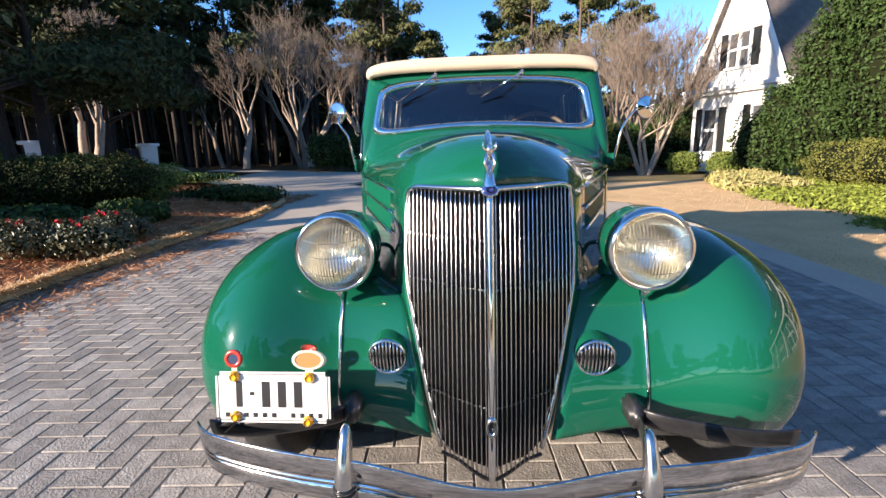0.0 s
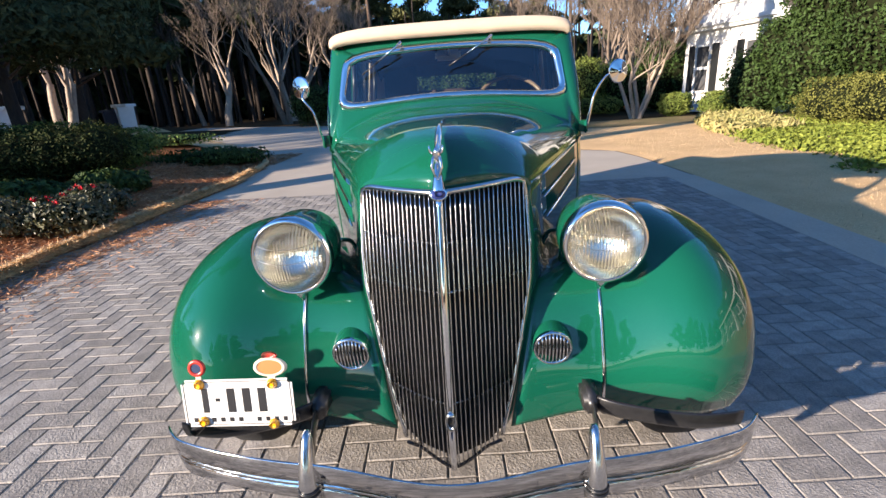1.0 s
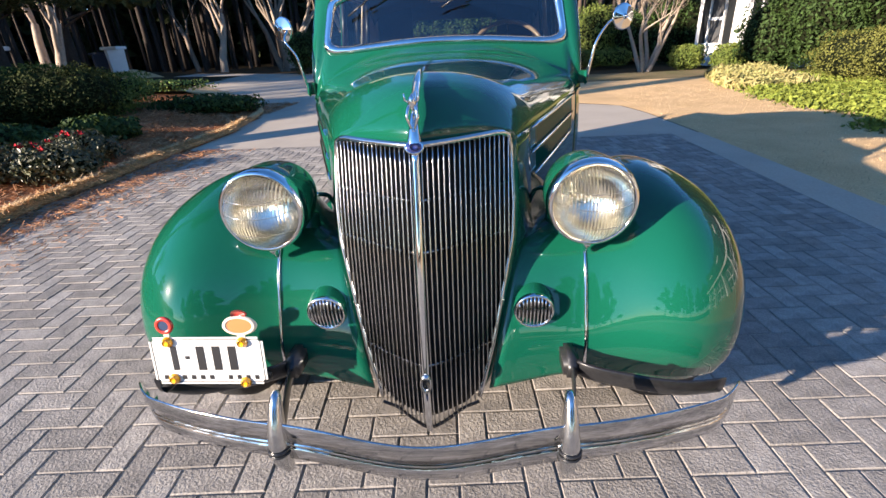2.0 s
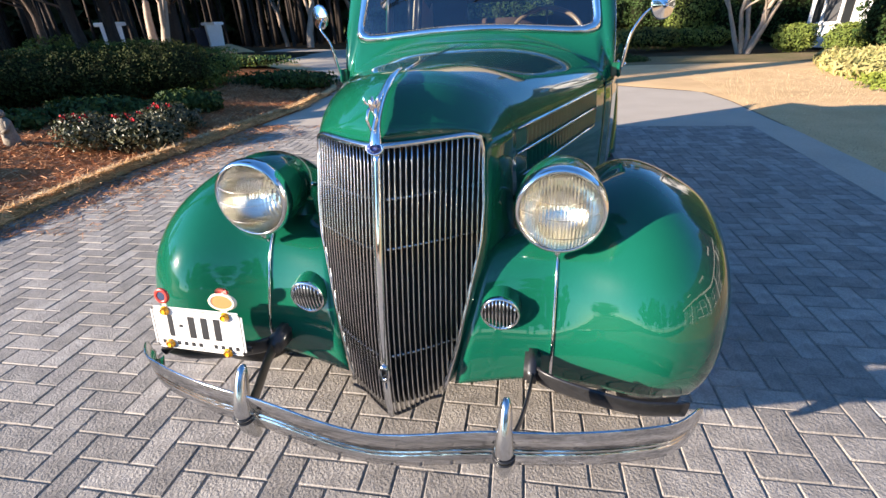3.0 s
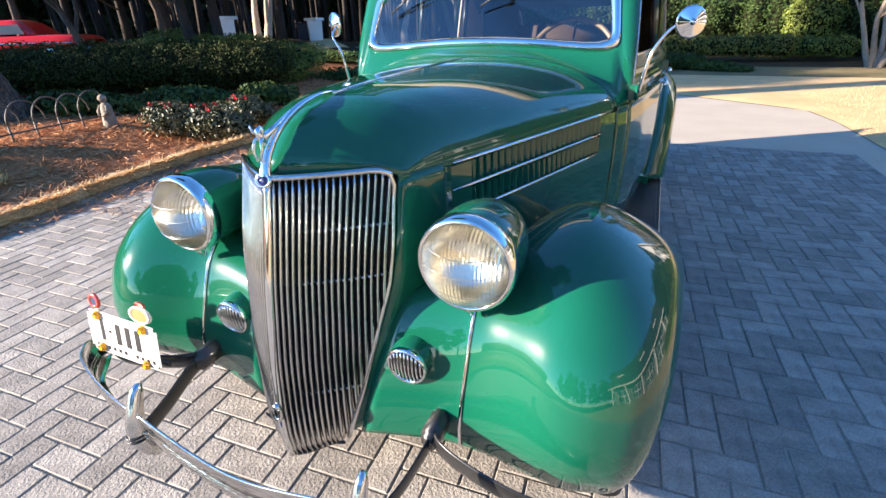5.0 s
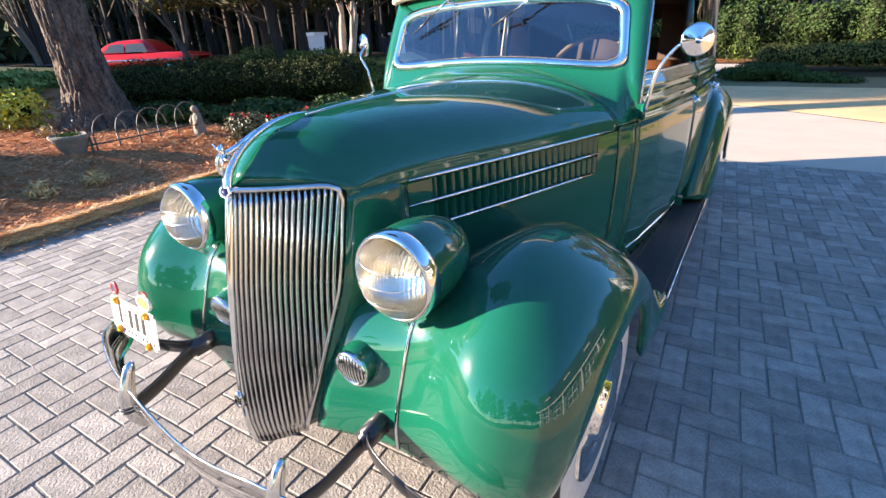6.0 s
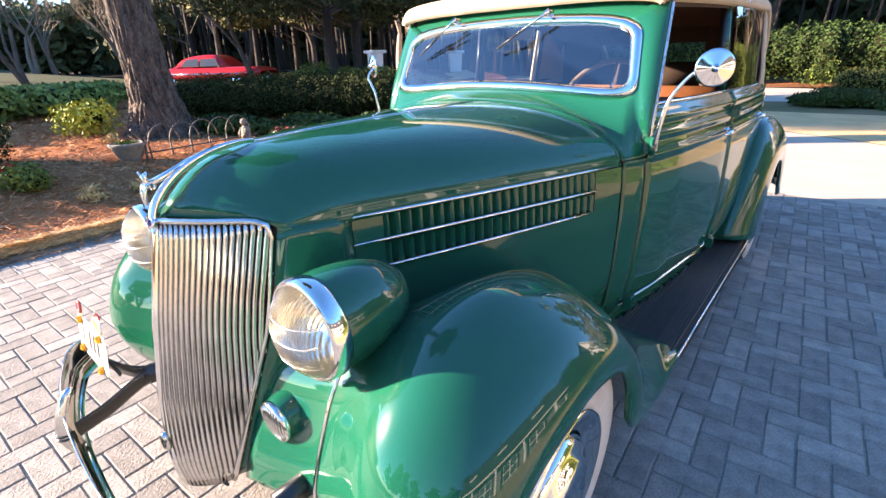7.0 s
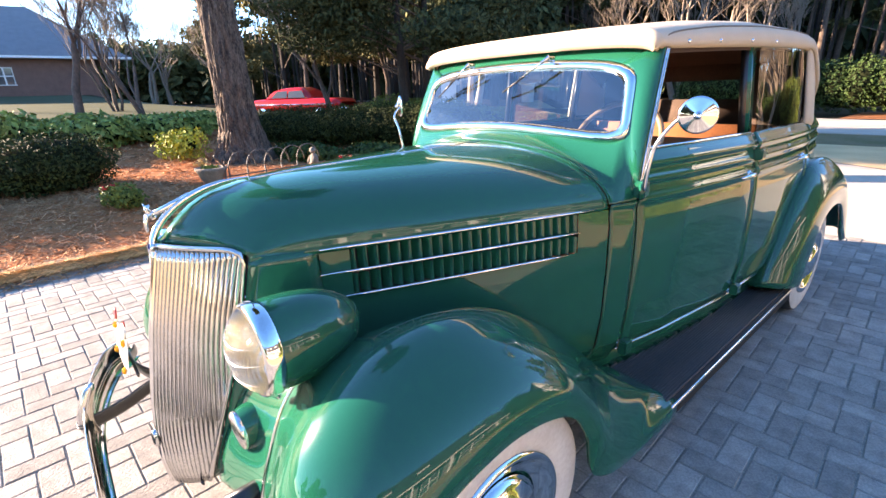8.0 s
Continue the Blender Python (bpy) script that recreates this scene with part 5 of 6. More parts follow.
NEEDLE_TAN = material("fallen_needles", (0.56, 0.29, 0.15), 0.8, second=(0.33, 0.14, 0.065), scale=3, fine=30, per_island=0.5, spec=0.08)
needles("pine_straw", 26000, (-7.6, -4.05, -2.5, 7.0), 401, NEEDLE_TAN, "loose reddish pine straw over the bed")
needles("pine_straw_beyond", 12000, (-8.0, -4.3, 7.0, 11.0), 407, NEEDLE_TAN, "loose reddish pine straw over the bed", 0.10, 0.012, 0.005)
needles("pine_straw_far", 9000, (-13.0, -7.6, -2.5, 7.0), 402, NEEDLE_TAN, "loose reddish pine straw over the bed", 0.14, 0.012, 0.008)
needles("stray_straw", 6500, (-3.95, -3.48, -2.5, 5.2), 403, NEEDLE_TAN, "pine straw spilt along the drive edge", 0.075, 0.010, 0.0035, 0.15)
needles("stray_straw_drift", 900, (-3.6, -2.9, 1.2, 5.2), 404, NEEDLE_TAN, "stray pine straw along the drive edge", 0.07, 0.008, 0.003, 0.1)
EDGE_TAN = material("straw_roll_blade", (0.72, 0.50, 0.29), 0.8, second=(0.55, 0.34, 0.16), scale=3, fine=30, per_island=0.4, spec=0.08)
r_ = np.random.RandomState(405)
n_ = 14000
y_ = r_.uniform(-3.5, 8.0, n_)
a_ = r_.uniform(0, math.pi, n_)
x_ = np.interp(y_, (-8, 0.5, 1.5, 2.8, 3.7, 4.8, 6.6, 9.2), (-3.75, -3.78, -3.92, -4.08, -4.05, -4.12, -4.06, -4.55)) + 0.085 * np.cos(a_) * r_.uniform(0.9, 1.35, n_)
c_ = np.stack([x_, y_, 0.033 + 0.062 * np.sin(a_)], 1)
d_ = np.stack([0.7 * r_.normal(size=n_), np.ones(n_), 0.4 * r_.normal(size=n_)], 1) * (0.045 * r_.uniform(0.5, 1.4, n_))[:, None]
q_ = np.stack([np.sin(a_), 0 * a_, np.cos(a_)], 1) * 0.004
raw("straw_edging_blades", np.stack([c_ - d_ - q_, c_ + d_ - q_ * 0.4, c_ + d_ + q_ * 0.4, c_ - d_ + q_], 1).reshape(-1, 3).tolist(), np.arange(4 * n_).reshape(-1, 4).tolist(), EDGE_TAN, None, "rough blades of the rolled straw edging", False, "stuff")
LAWN_BLADE = material("dry_grass_blade", (0.70, 0.52, 0.31), 0.8, second=(0.56, 0.39, 0.22), scale=1, fine=20, per_island=0.3, spec=0.08)
needles("lawn_blades", 70000, (3.2, 6.4, 1.0, 11.5), 406, LAWN_BLADE, "dry tan blades of the winter lawn", 0.016, 0.008, 0.0016, 0.8)

shrub("boxwood_hedge", at_land(-8.75, 5.95), [(a * math.cos(0.62) - b * math.sin(0.62), a * math.sin(0.62) + b * math.cos(0.62), c, d, e, f) for row in (-0.55, 0.35) for a, b, c, d, e, f in [(p[0], p[1] + row) + p[2:] for p in hedge_blobs(4.6, 1.5, 0.97, 0.5, 0.06, 3)]], 62000, 0.030, 11, LEAF_HEDGE, "clipped dark green hedge, flat topped", "hedge", "", 0.70, 0.30)
shrub("mound_hedge", at_land(-9.4, 8.6), [(0, 0, 0.45, 1.5, 1.2, 0.62), (1.3, 0.5, 0.35, 1.2, 1.2, 0.5), (-1.7, -0.2, 0.5, 1.3, 1.1, 0.66), (2.0, -0.7, 0.28, 0.9, 0.9, 0.42)], 30000, 0.036, 19, LEAF_MID, "broad low hedge, sunlit yellow-green on top", "hedge", "", 0.70, 0.32)
shrub("boxwood_bush", at_land(-7.7, -0.4), [(0.1, 0.1, 0.38, 0.95, 0.9, 0.50), (-0.2, -1.4, 0.36, 1.1, 1.1, 0.48), (-0.9, -0.5, 0.34, 0.7, 0.8, 0.42), (-0.4, -2.8, 0.3, 1.0, 1.1, 0.4)], 40000, 0.032, 12, LEAF_HEDGE, "rounded dark green bush in the mulch bed", "bush")
shrub("laurel_shrub", at_land(-13.0, 2.2), [(0, 0, 0.32, 1.3, 1.3, 0.36), (-1.8, 0.8, 0.30, 1.2, 1.2, 0.34), (-3.2, 1.9, 0.28, 1.2, 1.2, 0.34), (0.6, -1.6, 0.35, 1.2, 1.2, 0.38), (0.4, -3.2, 0.4, 1.4, 1.2, 0.45)], 12000, 0.10, 13, LEAF_IVY, "bright green broad-leaved shrub", "shrub")
shrub("golden_shrub", at_land(-9.0, 1.95), [(0, 0, 0.34, 0.46, 0.42, 0.36), (-0.38, -0.22, 0.32, 0.42, 0.38, 0.32)], 1500, 0.05, 14, leaf_mat("golden_leaf", (0.36, 0.36, 0.06), (0.26, 0.30, 0.05)), "yellow-green twiggy shrub in the mulch", "shrub", "", 0.35, 0.9)
for x, y, sc, seed, lab in ((-5.15, 3.42, 0.92, 21, "rose shrub with red blooms"), (-4.58, 3.62, 1.0, 22, "nandina shrub with reddish tips"), (-4.95, 4.55, 0.85, 24, "nandina shrub with reddish tips"), (-5.72, 0.32, 0.62, 23, "small nandina shrub with red tips")):
    rs = shrub("rose_shrub", at_land(x, y), [(0, 0, 0.26 * sc, 0.42 * sc, 0.38 * sc, 0.27 * sc), (0.25 * sc, 0.12 * sc, 0.2 * sc, 0.3 * sc, 0.3 * sc, 0.2 * sc)], int(3200 * sc), 0.030, seed, LEAF_ROSE if sc > 0.7 else LEAF_MID, lab, "shrub", "rose shrubs", 0.6, 0.7)
    for b in range(5):
        ba = 1.3 * b + seed
        leaf_object("bloom", [(0.16 * sc * math.cos(ba), -0.1 + 0.12 * sc * math.sin(ba), (0.47 + 0.03 * math.sin(3 * ba)) * sc, 0.035, 0.035, 0.03)], 12, 0.03, seed + 5 + b, PETAL, rs, shell=0.9, long=1.0)
for k, (x, y, sx, sy) in enumerate(((-5.7, 5.7, 0.45, 0.45), (-6.3, 4.6, 0.9, 0.5), (-7.7, 3.7, 1.0, 0.45), (-6.0, 9.3, 1.1, 0.8), (-11.3, 13.6, 2.6, 1.2))):
    shrub("low_shrub", at_land(x, y), [(0, 0, 0.15, sx, sy, 0.22), (sx * 0.6, 0.2, 0.12, sx * 0.7, sy * 0.8, 0.18)], 2600, 0.06, 31 + k, LEAF_DARK if k < 4 else LEAF_IVY, "low dark green ground-cover shrub", "shrub", "low ground cover", 0.7)

TUFT = leaf_mat("dry_tuft_blade", (0.50, 0.40, 0.20), (0.38, 0.28, 0.12), 0.7)
for k, (x, y) in enumerate(((-4.95, 1.25), (-4.95, 0.75), (-8.1, 1.9))):
    sh = tagged(empty("dry_tuft", at_land(x, y)), "small dry tan grass tuft in the mulch", "grass tuft", "dry tufts")
    leaf_object("foliage", [(0, 0, 0.09, 0.14, 0.14, 0.11)], 170, 0.022, 480 + k, TUFT, sh, floor=0.0, shell=0.9, long=4.0)

# old pine beside the drive
def bark_trunk(place, r0, height, lean, seed):
    t = tagged(empty("pine_tree", place), "old pine tree with deeply furrowed brown bark", "tree")
    rr = random.Random(seed)
    nu, nv = 260, 120
    g = np.zeros((nu, nv, 3))
    for i in range(nu):
        f = i / (nu - 1)
        z = height * f ** 1.8 - 0.15
        flare = 1 + 0.75 * math.exp(-z * 2.6)
        for j in range(nv):
            a = 2 * math.pi * j / nv
            fur = 0.21 * (abs(math.sin(a * 9 + 1.3 * math.sin(z * 2.1 + a * 2))) * abs(math.sin(z * 6.5 + 4.0 * math.sin(a * 4 + 1.0) + 2.0 * math.sin(z * 1.7)))) ** 0.45 + 0.07 * noise.noise((math.cos(a) * 5, math.sin(a) * 5, z * 3.0))
            rad = r0 * (1 - 0.35 * f) * (1 + (flare - 1) * (0.7 + 0.5 * math.sin(a * 3 + 1) ** 2)) * (0.92 + fur)
            g[i, j] = (lean[0] * z + rad * math.cos(a), lean[1] * z + rad * math.sin(a), z)
    part("trunk", grid_bm(g, close_v=True), OLD_BARK, t)
    blobs = []
    for k in range(16):
        a, f = rr.uniform(0, 6.28), rr.uniform(0.70, 1.0)
        q = rr.uniform(0.8, 3.2)
        blobs.append((lean[0] * height * f + q * math.cos(a), lean[1] * height * f + q * math.sin(a), height * f, 1.5, 1.5, 0.8))
    leaf_object("crown", blobs, 9000, 0.3, seed, NEEDLE, t, shell=0.9, long=2.2)
    return t


bark_trunk(at_land(-8.30, 2.80), 0.33, 20.0, (-0.034, -0.022), 5)

# hooped wire border, urn and statue
WIRE = material("grey_wire", (0.055, 0.055, 0.052), 0.6, second=(0.10, 0.08, 0.06), scale=20)
fence = tagged(empty("wire_border", at_land(-6.15, 2.02)), "low hooped grey wire border fence", "garden fence")
for k in range(5):
    c = Vector((-0.05 * k, 0.30 * k, 0))
    dv = Vector((-0.05, 0.30, 0)) * 1.5
    bm = tube(bmesh.new(), [c + dv * (0.5 * math.cos(a) * -1) + Vector((0, 0, 0.22 + 0.25 * math.sin(a))) for a in np.linspace(0, math.pi, 14)], 0.009, 6)
    part("hoop", bm, WIRE, fence)
    part("stake", tube(bmesh.new(), [c + dv * -0.5 + Vector((0, 0, -0.05)), c + dv * -0.5 + Vector((0, 0, 0.21))], 0.012, 6), WIRE, fence)
part("rail", tube(bmesh.new(), [(0.06, -0.32, 0.12), (-0.26, 1.55, 0.12)], 0.012, 6), WIRE, fence)
part("end_scroll", tube(bmesh.new(), crom([(0.06, -0.30, -0.05), (0.05, -0.28, 0.25), (0.08, -0.34, 0.36), (0.12, -0.42, 0.46)], 16), 0.016, 6), WIRE, fence)
STONE = material("cast_stone", (0.27, 0.225, 0.175), 0.9, second=(0.15, 0.125, 0.10), scale=9, fine=70, bump=0.5, bump_scale=60)
urn = tagged(empty("stone_planter", at_land(-6.25, 1.58)), "weathered tan stone bowl planter", "planter")
prof = [(0.12, 0), (0.135, 0.03), (0.135, 0.055), (0.17, 0.12), (0.205, 0.20), (0.228, 0.235), (0.228, 0.265), (0.205, 0.27), (0.19, 0.24), (0.0, 0.22)]
bm = lathe(bmesh.new(), prof, 28)
for v in bm.verts:
    a = math.atan2(v.co.y, v.co.x)
    if v.co.z > 0.1:
        v.co.x *= 1 + 0.03 * math.cos(a * 9)
        v.co.y *= 1 + 0.03 * math.cos(a * 9)
part("bowl", bm, STONE, urn)
leaf_object("sprigs", [(0, 0, 0.25, 0.14, 0.14, 0.05)], 90, 0.05, 77, LEAF_MID, urn, shell=0.9)
bm = bmesh.new()
tube(bm, [(0, 0, 0), (0, 0, 0.10), (0, 0, 0.22), (0.01, 0, 0.32), (0, 0, 0.37)], [(0.12, 0.10), (0.10, 0.09), (0.085, 0.08), (0.075, 0.07), (0.035, 0.035)], 14)
bmesh.ops.create_icosphere(bm, subdivisions=2, radius=0.06, matrix=Matrix.Translation((0, -0.01, 0.42)))
tube(bm, [(0.07, -0.02, 0.32), (0.10, -0.06, 0.24), (0.03, -0.10, 0.20)], [0.03, 0.026, 0.02], 8)
tube(bm, [(-0.07, -0.02, 0.32), (-0.10, -0.06, 0.24), (-0.03, -0.10, 0.20)], [0.03, 0.026, 0.02], 8)
st = finish("garden_statue", bm, STONE, None, "small weathered stone garden statue")
st.location = at_land(-5.98, 3.15)
st.scale = (0.9, 0.9, 0.95)
tagged(st, category="statue")

# ---- right planting ----
LIRIOPE = leaf_mat("dry_border_grass", (0.36, 0.30, 0.13), (0.24, 0.24, 0.08), 0.7)
iv = []
rr = random.Random(9)
for k in range(260):
    y = rr.uniform(3.2, 12.0)
    x = float(lerp(y, (3.2, 4.7, 6.7, 9.2, 12.2), (5.3, 5.15, 5.3, 5.75, 6.6))) + rr.uniform(0.1, 3.2)
    iv.append((x, y, 0.05, 0.42, 0.42, 0.13))
leaf_object("ivy_bed", iv, 30000, 0.055, 41, LEAF_YEL, None, "bright yellow-green ivy ground cover", floor=0.012, shell=0.7, kind="stuff")
lr = []
for k in range(60):
    y = rr.uniform(9.5, 13.5)
    x = float(lerp(y, (9.2, 12.2, 13.5), (5.75, 6.6, 7.2))) + rr.uniform(0.0, 1.4)
    lr.append((x, y, 0.12, 0.35, 0.35, 0.18))
leaf_object("border_grass", lr, 9000, 0.07, 44, LIRIOPE, None, "dry tan border grass beside the ivy", floor=0.012, shell=0.8, kind="stuff", long=3.2)
shrub("mounded_hedge", (9.5, 9.4, 0), [(-0.1, 1.5, 0.5, 1.25, 1.3, 0.68), (0.1, 0.0, 0.55, 1.4, 1.5, 0.74), (0.5, -2.0, 0.6, 1.6, 1.7, 0.8), (1.4, 0.8, 0.6, 1.3, 1.5, 0.8), (1.0, -4.0, 0.6, 1.6, 1.7, 0.85)], 52000, 0.034, 42, LEAF_OLIVE, "large clipped mounding olive-green hedge", "hedge")
shrub("holly_bush", (9.9, 13.4, 0), [(-0.55, 1.35, 1.0, 1.05, 1.0, 1.2), (-0.25, 0.9, 1.9, 0.85, 0.8, 1.1), (0.4, 0.0, 1.6, 1.4, 1.4, 1.8), (0.3, -0.2, 3.3, 1.15, 1.2, 1.5), (0.35, -1.2, 4.6, 1.2, 1.2, 1.5), (0.8, -1.8, 3.0, 1.5, 1.6, 3.2), (1.0, -2.4, 5.0, 1.4, 1.5, 2.0), (1.1, -4.2, 3.4, 1.5, 1.8, 3.4)], 90000, 0.065, 43, LEAF_DARK, "tall glossy dark green holly bush", "bush")
for x, y, sc, seed in ((7.75, 16.9, 0.62, 51), (8.75, 15.9, 0.62, 52)):
    shrub("boxwood_ball", (x, y, 0), [(0, 0, sc * 0.62, sc, sc * 0.9, sc * 0.72)], 4500, 0.05, seed, LEAF_MID, "clipped rounded boxwood by the house", "bush", "boxwoods by the house")
shrub("low_hedge", (2.75, 19.4, 0), hedge_blobs(3.2, 1.2, 0.80, 0.6, 0.05, 8), 11000, 0.050, 53, LEAF_OLIVE, "low clipped hedge, sunlit yellow-green on top", "hedge")
shrub("low_hedge", (5.45, 19.7, 0), hedge_blobs(1.6, 1.0, 0.74, 0.5, 0.05, 18), 5000, 0.050, 57, LEAF_MID, "low clipped dark green hedge beside a bare tree", "hedge")
shrub("tall_hedge", (0.5, 25.5, 0), hedge_blobs(19, 2.2, 2.32, 0.8, 0.28, 10), 60000, 0.075, 54, LEAF_DARK, "tall dense green screen hedge", "hedge")
shrub("arborvitae", (5.6, 21.5, 0), [(0, 0, 1.2, 0.95, 0.95, 1.35)], 6200, 0.065, 55, LEAF_MID, "rounded conical evergreen shrub", "bush")
shrub("evergreen_screen", (8.9, 21.6, 0), [(0, 0, 1.4, 1.3, 1.2, 1.8), (-1.9, 0.6, 1.0, 1.3, 1.2, 1.3), (1.0, -1.0, 1.6, 1.0, 1.0, 1.8)], 9000, 0.085, 56, LEAF_DARK, "dark evergreen shrub behind the bare tree", "bush")
shrub("juniper_bed", (1.25, 15.0, 0), [(-0.85, 0.1, 0.16, 0.5, 0.6, 0.18), (-0.40, 0.0, 0.24, 0.55, 0.7, 0.25), (0.15, 0.2, 0.22, 0.6, 0.7, 0.22), (0.8, -0.1, 0.11, 0.6, 0.65, 0.14), (1.35, -0.3, 0.06, 0.55, 0.55, 0.10)], 13000, 0.045, 58, LEAF_DARK, "low dark spreading juniper in leaf litter", "shrub", "", 0.7, 0.6)
shrub("spindly_shrub", (-0.1, 22.6, 0), [(0, 0, 0.40, 0.40, 0.35, 0.45), (0.45, 0.1, 0.55, 0.35, 0.3, 0.55)], 700, 0.06, 59, LEAF_MID, "small open yellow-green shrub before the tall hedge", "shrub", "", 0.3, 0.8)
bare_tree("crape_myrtle", (6.35, 16.9, 0), 6.2, 0.085, 61, PALE_BARK, "multi-stemmed bare crape myrtle with pale bark", 5, 6, 0.5, 0.40, 0.30)

# ---- house ----
CLAP = material("white_clapboard", (0.78, 0.77, 0.74), 0.6, second=(0.72, 0.71, 0.68), scale=3, fine=40, bump=0.05)
SHUT = material("black_shutter_paint", (0.015, 0.017, 0.018), 0.4)
PANE = material("house_window_pane", (0.05, 0.06, 0.07), 0.06, second=(0.09, 0.085, 0.08), scale=2, spec=0.5)
SHINGLE = material("brown_shingle", (0.22, 0.18, 0.15), 0.9, second=(0.14, 0.115, 0.10), scale=3, fine=16, bump=0.4, bump_scale=20)


def house_window(parent, c, w, h, ax, ay, out, shutters=True):
    """Double sash window with frame and shutters on a wall whose direction is (ax, ay) and outward normal out."""
    win = empty("window")
    win.parent = parent
    o = Vector((out[0], out[1], 0))
    a = Vector((ax, ay, 0))
    m = Matrix(((ax, out[0], 0, c[0]), (ay, out[1], 0, c[1]), (0, 0, 1, c[2]), (0, 0, 0, 1)))
    for x0 in ((-w / 2, 0.0) if w > 0.9 else (-w / 2,)):
        ww = w / 2 if w > 0.9 else w
        part("window_frame", box(box(box(box(bmesh.new(), x0, x0 + 0.06, 0, 0.07, 0, h, 0, m), x0 + ww - 0.06, x0 + ww, 0, 0.07, 0, h, 0, m), x0, x0 + ww, 0, 0.075, h - 0.07, h, 0, m), x0, x0 + ww, 0, 0.065, h * 0.47, h * 0.53, 0, m), CLAP, win, smooth=False)
        part("pane", box(bmesh.new(), x0 + 0.06, x0 + ww - 0.06, 0.0, 0.02, 0.03, h - 0.07, 0, m), PANE, win, smooth=False)
    part("window_sill", box(bmesh.new(), -w / 2 - 0.08, w / 2 + 0.08, 0, 0.12, -0.06, 0.02, 0.01, m), CLAP, win, smooth=False)
    if shutters:
        for x0 in (-w / 2 - 0.34, w / 2 + 0.04):
            sh = part("shutter", box(bmesh.new(), x0, x0 + 0.30, 0.0, 0.05, -0.02, h, 0.008, m), SHUT, win, smooth=False)


hs = tagged(empty("house", (0, 0, 0)), "white clapboard house with gable, black shutters and brown shingle roof", "house")
HX, HY, HW = 8.75, 18.7, 3.9
dv = Vector((math.cos(radians(-70)), math.sin(radians(-70)), 0))
nv_ = Vector((dv.y, -dv.x, 0))
corner = Vector((HX, HY, 0))
bm = bmesh.new()
prof = [(0, 0), (HW, 0), (HW, 3.15), (HW / 2, 7.6), (0, 3.15)]
for dep, flip in ((0.0, False), (-8.0, True)):
    vs = [bm.verts.new(corner + dv * a + nv_ * dep + Vector((0, 0, z))) for a, z in prof]
    bm.faces.new(vs[::-1] if flip else vs)
bm.verts.ensure_lookup_table()
for i in (0, 1, 2, 3, 4):
    j = (i + 1) % 5
    bm.faces.new((bm.verts[i], bm.verts[j], bm.verts[5 + j], bm.verts[5 + i]))
part("wall", bm, CLAP, hs, smooth=False)
for z in np.arange(0.15, 7.2, 0.19):
    half = HW / 2 if z < 3.15 else HW / 2 * (7.6 - z) / 4.45
    if half < 0.15:
        continue
    m = Matrix(((dv.x, nv_.x, 0, corner.x), (dv.y, nv_.y, 0, corner.y), (0, 0, 1, 0), (0, 0, 0, 1)))
    part("clapboard", box(bmesh.new(), HW / 2 - half, HW / 2 + half, 0.004, 0.022, z, z + 0.183, 0, m), CLAP, hs, smooth=False)
m = Matrix(((dv.x, nv_.x, 0, corner.x), (dv.y, nv_.y, 0, corner.y), (0, 0, 1, 0), (0, 0, 0, 1)))
part("cornice", box(box(bmesh.new(), -0.35, HW + 0.35, 0.0, 0.32, 2.98, 3.12, 0.01, m), -0.25, HW + 0.25, 0.0, 0.22, 2.86, 2.98, 0.01, m), CLAP, hs, smooth=False)
for sgn in (1, -1):
    a = Vector((HW / 2, 0, 7.6))
    b = Vector((HW / 2 + sgn * (HW / 2 + 0.26), 0, 3.15 - 0.55))
    bm = bmesh.new()
    q = [m @ (a + Vector((0, 0.35, 0.0))), m @ (b + Vector((0, 0.35, 0.0))), m @ (b + Vector((0, -8.2, 0.0))), m @ (a + Vector((0, -8.2, 0.0)))]
    up = Vector((0, 0, 0.16))
    lo, hi = [bm.verts.new(p) for p in q], [bm.verts.new(p + up) for p in q]
    bm.faces.new(hi), bm.faces.new(lo[::-1])
    for i in range(4):
        bm.faces.new((lo[i], lo[(i + 1) % 4], hi[(i + 1) % 4], hi[i]))
    part("roof", bm, SHINGLE, hs, smooth=False)
    bm = bmesh.new()
    tube(bm, [m @ (a + Vector((0, 0.36, 0.02))), m @ (b + Vector((0, 0.36, 0.02)))], (0.05, 0.12), 4)
    part("bargeboard", bm, CLAP, hs, smooth=False)
for a, z, w, h in ((1.90, 3.72, 0.92, 1.22), (0.90, 0.75, 0.70, 1.65), (3.0, 0.75, 0.70, 1.65)):
    p = corner + dv * a + nv_ * 0.022
    house_window(hs, (p.x, p.y, z), w, h, dv.x, dv.y, (nv_.x, nv_.y))
# wing of the house along the lawn, known by reflections
DARK_SHINGLE = material("dark_shingle", (0.045, 0.042, 0.042), 0.9, second=(0.03, 0.029, 0.03), scale=3, fine=16, bump=0.4, bump_scale=20)
# wall grey includes the shade on the siding
SHADED_SIDING = material("shaded_siding", (0.20, 0.20, 0.185), 0.7, second=(0.16, 0.16, 0.15), scale=3, fine=30, bump=0.05)
wg = tagged(empty("house_wing", (0, 0, 0)), "wing of the house with shade in its grey walls and white porch posts", "house")
part("wall", box(bmesh.new(), 12.6, 20.5, -9.5, 11.0, 0, 3.4), SHADED_SIDING, wg, smooth=False)
for y in (-9.0, -6.0, -2.0, 2.0, 6.0, 10.0):
    part("porch_post", box(bmesh.new(), 11.35, 11.6, y - 0.13, y + 0.13, 0, 3.2, 0.02), CLAP, wg, smooth=False)
